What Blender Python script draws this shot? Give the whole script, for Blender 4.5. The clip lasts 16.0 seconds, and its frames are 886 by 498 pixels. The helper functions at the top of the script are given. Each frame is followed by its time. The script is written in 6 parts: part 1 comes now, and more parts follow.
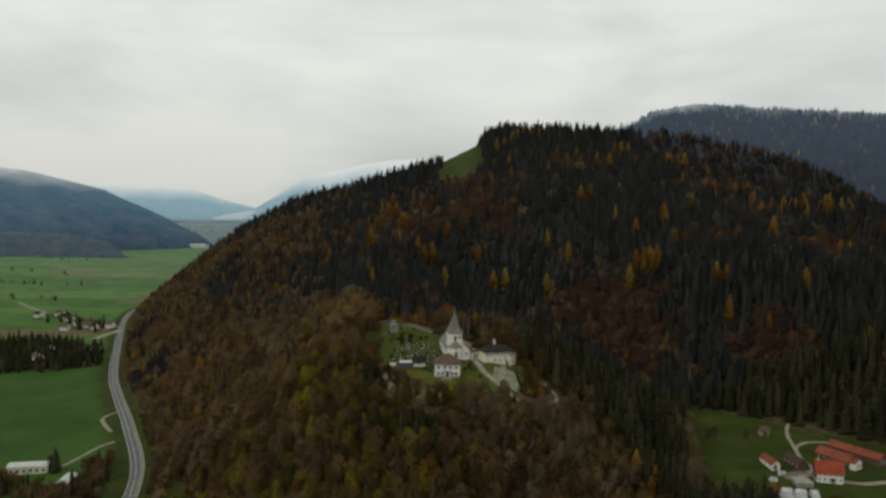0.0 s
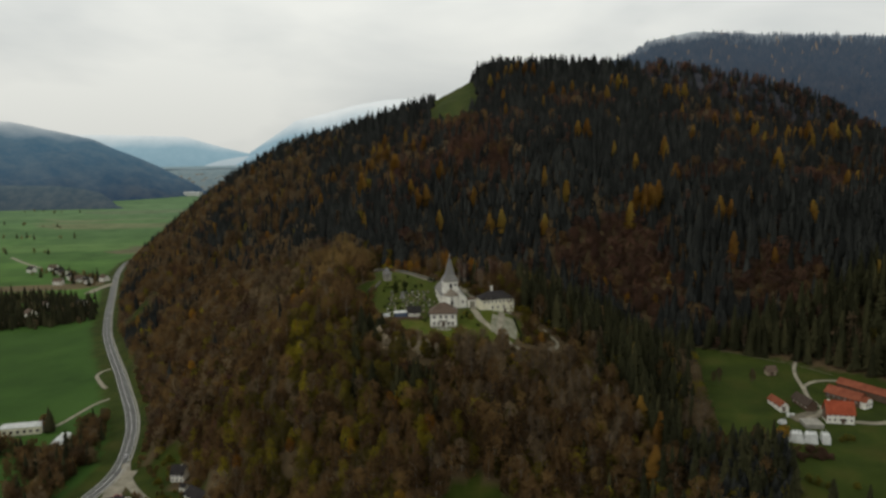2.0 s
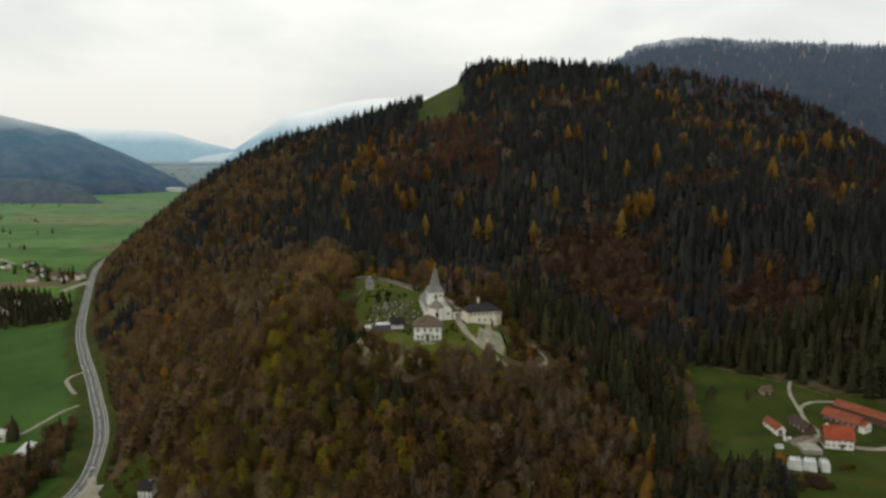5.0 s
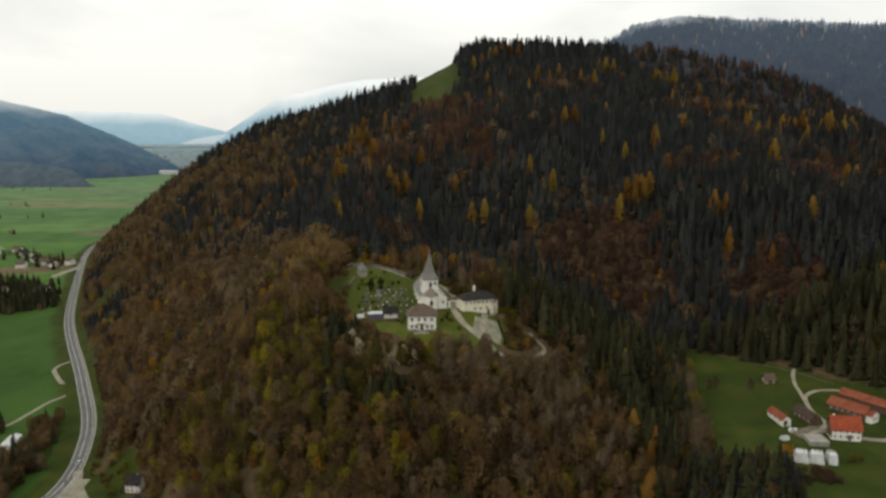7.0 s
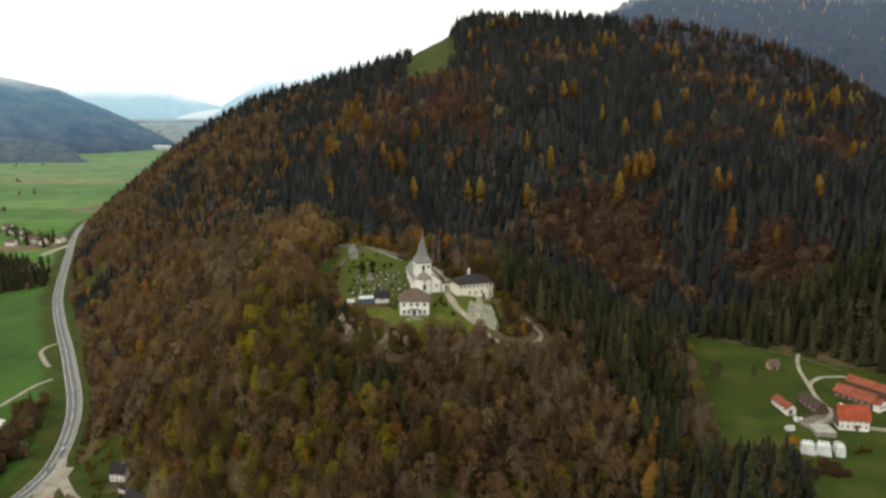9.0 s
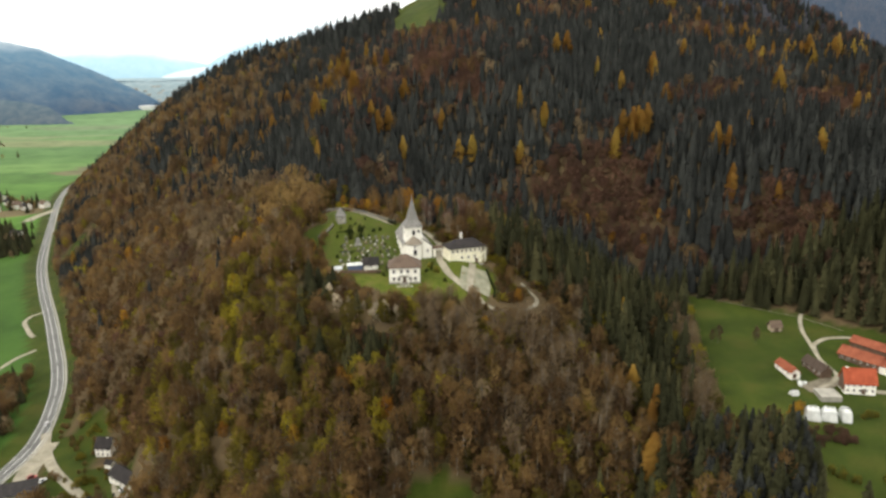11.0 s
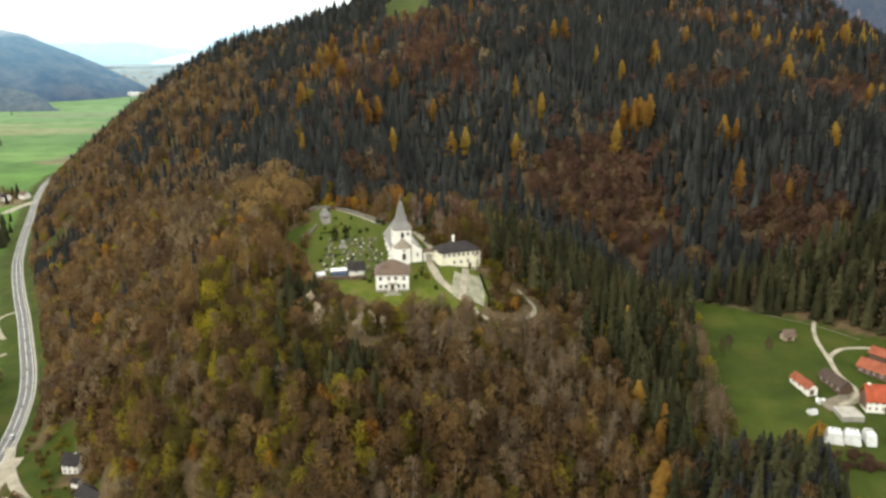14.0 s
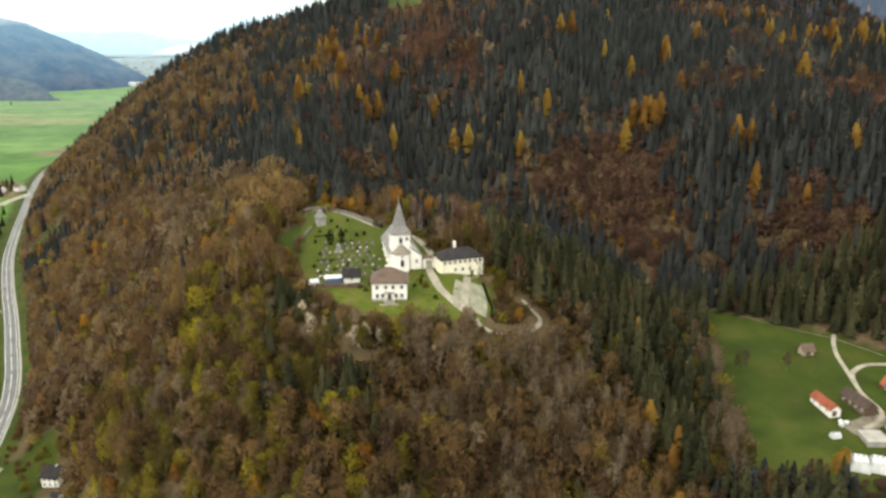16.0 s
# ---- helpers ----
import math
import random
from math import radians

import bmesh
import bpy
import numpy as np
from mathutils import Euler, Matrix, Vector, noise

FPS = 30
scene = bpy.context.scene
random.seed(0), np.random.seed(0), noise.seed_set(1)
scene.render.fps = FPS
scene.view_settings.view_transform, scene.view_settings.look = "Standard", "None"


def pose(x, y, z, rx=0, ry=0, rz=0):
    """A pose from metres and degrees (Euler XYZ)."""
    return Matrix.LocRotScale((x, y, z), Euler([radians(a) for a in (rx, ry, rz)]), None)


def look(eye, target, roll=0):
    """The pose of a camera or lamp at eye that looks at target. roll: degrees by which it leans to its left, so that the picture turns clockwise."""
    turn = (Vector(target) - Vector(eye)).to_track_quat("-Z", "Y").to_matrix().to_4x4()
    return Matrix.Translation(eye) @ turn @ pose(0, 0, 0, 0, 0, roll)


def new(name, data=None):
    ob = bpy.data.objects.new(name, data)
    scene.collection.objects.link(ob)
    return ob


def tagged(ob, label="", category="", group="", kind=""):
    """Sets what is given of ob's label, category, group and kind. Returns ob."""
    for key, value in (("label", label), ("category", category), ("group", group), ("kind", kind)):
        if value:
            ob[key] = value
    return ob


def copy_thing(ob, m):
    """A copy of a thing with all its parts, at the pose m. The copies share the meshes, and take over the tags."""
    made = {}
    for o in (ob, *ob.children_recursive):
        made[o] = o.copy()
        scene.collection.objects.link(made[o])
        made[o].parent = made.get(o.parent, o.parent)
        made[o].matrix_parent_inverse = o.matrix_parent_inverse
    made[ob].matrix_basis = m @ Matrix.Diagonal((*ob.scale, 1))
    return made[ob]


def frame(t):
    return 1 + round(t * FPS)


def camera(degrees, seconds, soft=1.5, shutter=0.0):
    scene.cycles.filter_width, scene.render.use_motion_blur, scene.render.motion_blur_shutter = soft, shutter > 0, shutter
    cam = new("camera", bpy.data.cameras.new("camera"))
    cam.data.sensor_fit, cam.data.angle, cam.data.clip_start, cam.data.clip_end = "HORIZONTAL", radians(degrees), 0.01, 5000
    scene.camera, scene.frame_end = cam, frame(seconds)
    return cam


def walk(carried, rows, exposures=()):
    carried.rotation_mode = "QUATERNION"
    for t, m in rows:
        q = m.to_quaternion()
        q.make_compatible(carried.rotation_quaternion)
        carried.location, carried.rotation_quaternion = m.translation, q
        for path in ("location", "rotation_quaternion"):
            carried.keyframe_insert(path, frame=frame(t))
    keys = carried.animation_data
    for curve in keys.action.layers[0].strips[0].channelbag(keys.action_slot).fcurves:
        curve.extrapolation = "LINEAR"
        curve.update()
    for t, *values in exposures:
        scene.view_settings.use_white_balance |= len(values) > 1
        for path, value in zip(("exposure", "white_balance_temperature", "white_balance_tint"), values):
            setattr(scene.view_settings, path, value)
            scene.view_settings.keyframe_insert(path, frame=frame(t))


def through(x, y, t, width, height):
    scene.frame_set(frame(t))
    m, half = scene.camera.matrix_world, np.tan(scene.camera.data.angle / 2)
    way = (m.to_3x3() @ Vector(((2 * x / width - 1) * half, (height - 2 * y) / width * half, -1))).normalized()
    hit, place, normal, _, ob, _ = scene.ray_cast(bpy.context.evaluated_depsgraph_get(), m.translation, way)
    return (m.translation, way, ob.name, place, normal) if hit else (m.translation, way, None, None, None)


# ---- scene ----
cam = camera(61.4, 16.0, 2.8)
PATH = [
    (0, (-3.239, -367.16, 81.296), (-3.239, -365.163, 81.2), 1.0),
    (0.5, (-4.773, -366.619, 79.319), (-4.761, -364.62, 79.25), 0.8),
    (1, (-2.726, -359.89, 81.533), (-2.714, -357.895, 81.391), 0.6),
    (1.5, (-1.87, -354.301, 82.514), (-1.864, -352.314, 82.295), 0.6),
    (2, (-0.817, -349.832, 82.909), (-0.811, -347.849, 82.652), -0.8),
    (2.5, (-1.045, -347.464, 83.467), (-1.025, -345.479, 83.215), -0.8),
    (3, (-1.762, -345.071, 83.715), (-1.723, -343.086, 83.47), -0.5),
    (3.5, (-1.795, -342.225, 84.284), (-1.753, -340.242, 84.033), -0.1),
    (4, (-1.508, -339.197, 84.676), (-1.467, -337.214, 84.421), 0.2),
    (6.5, (-0.734, -324.787, 86.672), (-0.679, -322.807, 86.391), 0.2),
    (7, (-0.32, -321.414, 86.287), (-0.261, -319.438, 85.98), 0.1),
    (7.5, (0.605, -317.358, 86.696), (0.67, -315.39, 86.348), 0.3),
    (8, (1.252, -313.896, 86.649), (1.32, -311.93, 86.285), 0.4),
    (10.5, (2.743, -297.874, 88.714), (2.814, -295.921, 88.285), -0.7),
    (11, (3.403, -293.923, 87.633), (3.485, -291.985, 87.147), -0.7),
    (11.5, (4.159, -290.187, 88.07), (4.252, -288.254, 87.565), -0.5),
    (12, (4.584, -286.115, 88.38), (4.676, -284.183, 87.873), -0.3),
    (12.5, (4.223, -282.893, 87.969), (4.309, -280.961, 87.458), -0.0),
    (13, (5.086, -278.772, 87.954), (5.186, -276.842, 87.439), -0.2),
    (13.5, (5.914, -274.768, 88.52), (6.031, -272.84, 88.003), -0.7),
    (14, (5.313, -270.551, 88.681), (5.413, -268.622, 88.162), -0.5),
    (14.5, (5.557, -266.531, 89.2), (5.646, -264.604, 88.674), -0.1),
    (15, (6.142, -262.119, 89.007), (6.239, -260.194, 88.475), -0.1),
    (15.5, (6.337, -257.796, 89.23), (6.438, -255.873, 88.693), -0.1),
    (16, (6.652, -253.477, 89.592), (6.747, -251.552, 89.054), 0.0),
]
EXPOSURES = ((0.0, -0.58, 6450, 8), (0.5, -0.8, 6450, 8), (1.0, -0.86, 6450, 8), (1.5, -0.65, 6450, 8), (2.0, -0.48, 6450, 9), (4.0, -0.28, 6500, 9), (6.5, -0.12, 6550, 10), (7.5, 0.05, 6600, 10), (8.0, 0.3, 6600, 10), (10.5, 0.7, 6650, 11), (11.0, 0.98, 6650, 11), (12.5, 1.18, 6650, 10), (16.0, 1.28, 6600, 10))
SKY, SUNPOWER = 1.3, 0.6
walk(cam, [(t, look(eye, target, roll)) for t, eye, target, roll in PATH], EXPOSURES)

# ---- light ----
world = bpy.data.worlds.new("overcast_sky")
scene.world = world
world.use_nodes = True
wn, wl = world.node_tree.nodes, world.node_tree.links
SUN_EL, SUN_AZ = radians(38), radians(250)
sky = wn.new("ShaderNodeTexSky")
sky.sky_type, sky.sun_disc, sky.sun_elevation, sky.sun_rotation = "NISHITA", False, SUN_EL, SUN_AZ
sky.dust_density, sky.air_density = 3.0, 1.0
skys = wn.new("ShaderNodeVectorMath"); skys.operation = "SCALE"; skys.inputs[3].default_value = 0.08
wl.new(sky.outputs[0], skys.inputs[0])
wco = wn.new("ShaderNodeTexCoord")
wmap = wn.new("ShaderNodeMapping"); wmap.inputs["Scale"].default_value = (1.6, 1.6, 5.0)
wl.new(wco.outputs["Generated"], wmap.inputs[0])
cloud = wn.new("ShaderNodeTexNoise"); cloud.inputs["Scale"].default_value = 1.7; cloud.inputs["Detail"].default_value = 5
cloud.inputs["Roughness"].default_value = 0.5; cloud.inputs["Distortion"].default_value = 0.3
wl.new(wmap.outputs[0], cloud.inputs[0])
cr = wn.new("ShaderNodeValToRGB")
cr.color_ramp.elements[0].position, cr.color_ramp.elements[0].color = 0.30, (0.71, 0.73, 0.71, 1)
cr.color_ramp.elements[1].position, cr.color_ramp.elements[1].color = 0.60, (0.955, 0.955, 0.895, 1)
wl.new(cloud.outputs[0], cr.inputs[0])
wmix = wn.new("ShaderNodeMix"); wmix.data_type = "RGBA"; wmix.inputs[0].default_value = 0.94
wl.new(skys.outputs[0], wmix.inputs[6]); wl.new(cr.outputs[0], wmix.inputs[7])
wsep = wn.new("ShaderNodeSeparateXYZ"); wl.new(wco.outputs["Generated"], wsep.inputs[0])
wlow = wn.new("ShaderNodeMapRange")
wlow.inputs[1].default_value, wlow.inputs[2].default_value, wlow.inputs[3].default_value, wlow.inputs[4].default_value = 0.0, 0.22, 0.80, 1.05
wl.new(wsep.outputs[2], wlow.inputs[0])
wdim = wn.new("ShaderNodeVectorMath"); wdim.operation = "SCALE"
wl.new(wmix.outputs[2], wdim.inputs[0]); wl.new(wlow.outputs[0], wdim.inputs[3])
wl.new(wdim.outputs[0], wn["Background"].inputs[0])
wn["Background"].inputs[1].default_value = SKY

sun = new("sun", bpy.data.lights.new("sun", "SUN"))
sun.data.energy, sun.data.angle, sun.data.color = SUNPOWER, radians(25), (1.0, 0.95, 0.86)
sun.matrix_world = look((0, 0, 0), (-math.sin(SUN_AZ) * math.cos(SUN_EL), -math.cos(SUN_AZ) * math.cos(SUN_EL), -math.sin(SUN_EL)))


# ---- materials ----
def node_material(name, rough=0.8, metal=0.0):
    m = bpy.data.materials.new(name)
    m.use_nodes = True
    n, l = m.node_tree.nodes, m.node_tree.links
    b = n["Principled BSDF"]
    b.inputs["Roughness"].default_value, b.inputs["Metallic"].default_value = rough, metal
    b.inputs["Specular IOR Level"].default_value = 0.25
    return m, n, l, b


def ramp(n, stops):
    r = n.new("ShaderNodeValToRGB")
    e = r.color_ramp.elements
    while len(e) < len(stops):
        e.new(0.5)
    for k, (p, c) in enumerate(stops):
        e[k].position, e[k].color = p, (*c, 1)
    return r


def noise_node(n, l, scale, detail=4, rough=0.55, coords="Object"):
    tc = n.new("ShaderNodeTexCoord")
    x = n.new("ShaderNodeTexNoise")
    x.inputs["Scale"].default_value, x.inputs["Detail"].default_value, x.inputs["Roughness"].default_value = scale, detail, rough
    l.new(tc.outputs[coords], x.inputs["Vector"])
    return x


def mix_node(n, l, a, b, fac, mode="MIX"):
    m = n.new("ShaderNodeMix")
    m.data_type, m.blend_type = "RGBA", mode
    for socket, value in ((m.inputs[6], a), (m.inputs[7], b), (m.inputs[0], fac)):
        if isinstance(value, tuple):
            socket.default_value = (*value, 1)
        elif isinstance(value, (int, float)):
            socket.default_value = value
        else:
            l.new(value, socket)
    return m.outputs[2]


def surface(name, dark, light, scale=0.6, fine=6.0, rough=0.85, metal=0.0, bump=0.3, depth=0.05, spec=0.25):
    """A plain weathered surface: two colours in broad stains, grained by a finer noise, with relief."""
    m, n, l, b = node_material(name, rough, metal)
    b.inputs["Specular IOR Level"].default_value = spec
    broad, grain = noise_node(n, l, scale), noise_node(n, l, fine, 6, 0.65)
    r = ramp(n, ((0.3, dark), (0.7, light)))
    l.new(broad.outputs[0], r.inputs[0])
    g = ramp(n, ((0.25, (0.6, 0.6, 0.6)), (0.75, (1.15, 1.15, 1.15))))
    l.new(grain.outputs[0], g.inputs[0])
    l.new(mix_node(n, l, r.outputs[0], g.outputs[0], 1.0, "MULTIPLY"), b.inputs["Base Color"])
    if bump:
        bp = n.new("ShaderNodeBump")
        bp.inputs["Strength"].default_value, bp.inputs["Distance"].default_value = bump, depth
        l.new(grain.outputs[0], bp.inputs["Height"])
        l.new(bp.outputs[0], b.inputs["Normal"])
    return m


def foliage(name, stops, rough=0.75, spread=1.0, through=0.6):
    """Leaves: the colour goes from clump to clump and, more widely, from tree to tree over the hill."""
    m, n, l, b = node_material(name, rough)
    b.inputs["Specular IOR Level"].default_value = 0.04
    geo = n.new("ShaderNodeNewGeometry")
    wide = n.new("ShaderNodeTexNoise")
    wide.inputs["Scale"].default_value, wide.inputs["Detail"].default_value = 0.055, 3
    l.new(geo.outputs["Position"], wide.inputs["Vector"])
    info = n.new("ShaderNodeObjectInfo")
    s = n.new("ShaderNodeMath"); s.operation = "MULTIPLY_ADD"
    l.new(geo.outputs["Random Per Island"], s.inputs[0]); s.inputs[1].default_value = 0.07 * spread
    w = n.new("ShaderNodeMath"); w.operation = "MULTIPLY_ADD"
    l.new(wide.outputs[0], w.inputs[0]); w.inputs[1].default_value, w.inputs[2].default_value = 1.1, -0.24
    l.new(w.outputs[0], s.inputs[2])
    solo, tint = n.new("ShaderNodeAttribute"), n.new("ShaderNodeAttribute")
    solo.attribute_name, tint.attribute_name = "solo", "tint"
    k = n.new("ShaderNodeMath"); k.operation = "MULTIPLY_ADD"
    l.new(info.outputs["Random"], k.inputs[0]); l.new(solo.outputs["Fac"], k.inputs[1]); l.new(tint.outputs["Fac"], k.inputs[2])
    o = n.new("ShaderNodeMath"); o.operation = "MULTIPLY_ADD"
    l.new(k.outputs[0], o.inputs[0]); o.inputs[1].default_value = 0.72
    l.new(s.outputs[0], o.inputs[2])
    r = ramp(n, stops)
    l.new(o.outputs[0], r.inputs[0])
    l.new(r.outputs[0], b.inputs["Base Color"])
    # the crown is lit as a whole: leaves take most of their direction from the crown's own rounding
    rounding = n.new("ShaderNodeAttribute"); rounding.attribute_name = "rounding"
    turn = n.new("ShaderNodeVectorTransform")
    turn.vector_type, turn.convert_from, turn.convert_to = "VECTOR", "OBJECT", "WORLD"
    l.new(rounding.outputs["Vector"], turn.inputs[0])
    add = n.new("ShaderNodeVectorMath"); add.operation = "MULTIPLY_ADD"
    even = n.new("ShaderNodeVectorMath"); even.operation = "NORMALIZE"
    l.new(turn.outputs[0], even.inputs[0])
    l.new(geo.outputs["Normal"], add.inputs[0]); add.inputs[1].default_value = (0.07, 0.07, 0.07); l.new(even.outputs[0], add.inputs[2])
    unit = n.new("ShaderNodeVectorMath"); unit.operation = "NORMALIZE"
    l.new(add.outputs[0], unit.inputs[0]); l.new(unit.outputs[0], b.inputs["Normal"])
    if through:
        # thin leaves let light through
        thin, both = n.new("ShaderNodeBsdfTranslucent"), n.new("ShaderNodeMixShader")
        l.new(r.outputs[0], thin.inputs[0])
        both.inputs[0].default_value = through
        l.new(b.outputs[0], both.inputs[1]); l.new(thin.outputs[0], both.inputs[2])
        l.new(both.outputs[0], n["Material Output"].inputs[0])
    return m


M_SPRUCE = foliage("spruce_needles", ((0.1, (0.0170, 0.0175, 0.0081)), (0.5, (0.0317, 0.0317, 0.0143)), (0.95, (0.0552, 0.0506, 0.0225))), through=0.0)
# needles greyed and blued to paint distance haze over the hill
M_SPRUCE_HAZED = foliage("haze_greyed_spruce_needles", ((0.1, (0.0149, 0.0163, 0.0150)), (0.5, (0.0268, 0.0288, 0.0262)), (0.95, (0.0443, 0.0464, 0.0410))), through=0.0)
M_LARCH = foliage("larch_needles", ((0.05, (0.3100, 0.1650, 0.0400)), (0.45, (0.4200, 0.2550, 0.0560)), (0.75, (0.4500, 0.3250, 0.0720)), (0.98, (0.4200, 0.4000, 0.1200))))
M_BEECH = foliage("brown_autumn_leaves", ((0.05, (0.1038, 0.0634, 0.0307)), (0.35, (0.1733, 0.1063, 0.0469)), (0.6, (0.2418, 0.1500, 0.0632)), (0.95, (0.3249, 0.2009, 0.0767))))
M_OLIVE = foliage("yellow_green_leaves", ((0.05, (0.0893, 0.0733, 0.0188)), (0.35, (0.1692, 0.1382, 0.0254)), (0.62, (0.2820, 0.2303, 0.0273)), (0.92, (0.4888, 0.4089, 0.0282))))
M_RUST = foliage("rust_brown_leaves", ((0.05, (0.1000, 0.0580, 0.0430)), (0.5, (0.1600, 0.0900, 0.0630)), (0.95, (0.2300, 0.1250, 0.0800))))
M_TWIG = foliage("bare_grey_twigs", ((0.05, (0.1395, 0.0994, 0.0607)), (0.5, (0.2278, 0.1638, 0.0957)), (0.95, (0.3255, 0.2392, 0.1362))))
M_ORANGE = foliage("orange_leaves", ((0.05, (0.3100, 0.1400, 0.0222)), (0.5, (0.4540, 0.2350, 0.0302)), (0.95, (0.5320, 0.3400, 0.0420))))
M_TAN = foliage("tan_gold_leaves", ((0.05, (0.2150, 0.1380, 0.0560)), (0.5, (0.3250, 0.2130, 0.0850)), (0.95, (0.4500, 0.3020, 0.1100))))
M_BARK = surface("grey_bark", (0.09, 0.075, 0.06), (0.2, 0.175, 0.145), 1.5, 8)
M_PLASTER = surface("white_lime_plaster", (0.76, 0.73, 0.65), (0.87, 0.85, 0.78), 0.35, 5, bump=0.15)
M_CREAM = surface("cream_plaster", (0.70, 0.66, 0.49), (0.82, 0.78, 0.61), 0.35, 5, bump=0.15)
M_SLATE = surface("grey_shingle_roof", (0.13, 0.125, 0.115), (0.21, 0.2, 0.185), 0.5, 4, 0.6)
M_BROWNROOF = surface("brown_shingle_roof", (0.075, 0.05, 0.035), (0.13, 0.09, 0.065), 0.5, 4, 0.8)
M_DARKBROWNROOF = surface("dark_brown_shingle_roof", (0.045, 0.033, 0.026), (0.085, 0.062, 0.048), 0.5, 4, 0.85, spec=0.1)
M_DARKROOF = surface("dark_slate_roof", (0.019, 0.017, 0.017), (0.040, 0.035, 0.034), 0.4, 4, 0.8, spec=0.1)
M_REDROOF = surface("red_tile_roof", (0.23, 0.050, 0.024), (0.35, 0.082, 0.040), 0.3, 3, 0.85, spec=0.1)
M_PALERED = surface("faded_red_tile_roof", (0.18, 0.055, 0.030), (0.28, 0.090, 0.050), 0.3, 3, 0.9, spec=0.1)
M_WOOD = surface("weathered_boards", (0.07, 0.045, 0.03), (0.15, 0.1, 0.07), 0.8, 9)
M_PALEWOOD = surface("pale_weathered_boards", (0.24, 0.19, 0.13), (0.42, 0.35, 0.25), 0.8, 9)
M_GLASS = surface("dark_window_glass", (0.012, 0.013, 0.015), (0.03, 0.03, 0.035), 0.6, 2, 0.15, bump=0, spec=0.5)
M_FRAME = surface("painted_window_frame", (0.5, 0.48, 0.43), (0.65, 0.63, 0.58), 1, 8)
M_ASPHALT = surface("worn_asphalt", (0.085, 0.085, 0.08), (0.145, 0.143, 0.135), 0.12, 2.5, 0.9)
M_LINE = surface("white_road_paint", (0.5, 0.5, 0.48), (0.72, 0.72, 0.7), 0.5, 3)
M_PALEBARK = surface("pale_bark", (0.2, 0.17, 0.13), (0.36, 0.32, 0.26), 1.5, 8)
M_OLDSTONE = surface("old_field_stone", (0.09, 0.085, 0.07), (0.2, 0.185, 0.15), 0.7, 5, 0.95, bump=0.6)
M_GRAVEL = surface("pale_gravel", (0.19, 0.17, 0.125), (0.32, 0.29, 0.22), 0.25, 3, 0.95)
M_COURT = surface("mossy_gravel", (0.15, 0.15, 0.10), (0.27, 0.26, 0.19), 0.3, 3, 0.95)
M_ROCK = surface("pale_limestone", (0.22, 0.175, 0.115), (0.46, 0.385, 0.265), 0.5, 2.5, 0.95, bump=0.8, depth=0.3)
M_STONE = surface("grey_gravestone", (0.12, 0.12, 0.11), (0.32, 0.31, 0.29), 1.2, 6)
M_TARP = surface("white_silage_wrap", (0.44, 0.45, 0.43), (0.66, 0.67, 0.65), 0.5, 3, 0.5)
M_BLUE = surface("blue_canvas", (0.05, 0.07, 0.12), (0.09, 0.12, 0.19), 0.8, 4)
M_CONCRETE = surface("grey_concrete", (0.22, 0.21, 0.18), (0.36, 0.34, 0.29), 0.4, 4)
M_METAL = surface("pale_sheet_metal", (0.45, 0.47, 0.48), (0.62, 0.64, 0.65), 0.3, 3, 0.5, 0.3)
M_HEDGE = foliage("evergreen_hedge", ((0.1, (0.0120, 0.0190, 0.0070)), (0.9, (0.0340, 0.0480, 0.0150))))
M_CARPAINT = surface("pale_car_paint", (0.55, 0.55, 0.55), (0.68, 0.68, 0.67), 0.8, 5, 0.3, bump=0, spec=0.5)
M_REDPAINT = surface("red_car_paint", (0.28, 0.03, 0.02), (0.36, 0.05, 0.035), 0.8, 5, 0.3, bump=0, spec=0.5)
M_TYRE = surface("black_rubber", (0.012, 0.012, 0.012), (0.03, 0.03, 0.03), 2, 9)
M_SOIL = surface("trodden_yard_soil", (0.10, 0.085, 0.06), (0.19, 0.165, 0.12), 0.3, 3, 0.95)

# ---- the lie of the land ----
def soft(d, w=8.0):
    return w * np.logaddexp(0, d / w)


def smax(a, b, w=6.0):
    return w * np.logaddexp(a / w, b / w)


def smin(a, b, w=6.0):
    return -smax(-a, -b, w)


ROAD_LINE = ((-196, -120), (-184, -40), (-180, 0), (-178, 26), (-180, 45), (-185.5, 68), (-195, 97), (-208.5, 128), (-225.5, 162), (-253, 216), (-288, 282),
             (-328, 363), (-372, 469), (-412, 570), (-448, 660), (-484, 760), (-507, 845), (-522, 960), (-516, 1100), (-480, 1300))
RIDGE = ((-405, 775, -16), (-340, 790, 45), (-217, 735, 91), (-115, 650, 113), (-30, 625, 137), (38, 645, 173), (85, 655, 186), (215, 650, 184),
         (330, 600, 176), (450, 515, 122), (560, 430, 58), (700, 340, 10))


def seg_near(x, y, a, b):
    ax, ay, bx, by = a[0], a[1], b[0], b[1]
    t = np.clip(((x - ax) * (bx - ax) + (y - ay) * (by - ay)) / ((bx - ax) ** 2 + (by - ay) ** 2), 0, 1)
    return np.hypot(x - ax - t * (bx - ax), y - ay - t * (by - ay)), t


def road_side(x, y):
    """How far to the hill's side of the main road a place lies; below nought on the valley's side."""
    best, side = np.full(np.shape(x), 1e9), np.zeros(np.shape(x))
    for a, b in zip(ROAD_LINE, ROAD_LINE[1:]):
        d, _ = seg_near(x, y, a, b)
        s = np.sign((b[1] - a[1]) * (x - a[0]) - (b[0] - a[0]) * (y - a[1]))
        side = np.where(d < best, s, side)
        best = np.minimum(d, best)
    return best * side


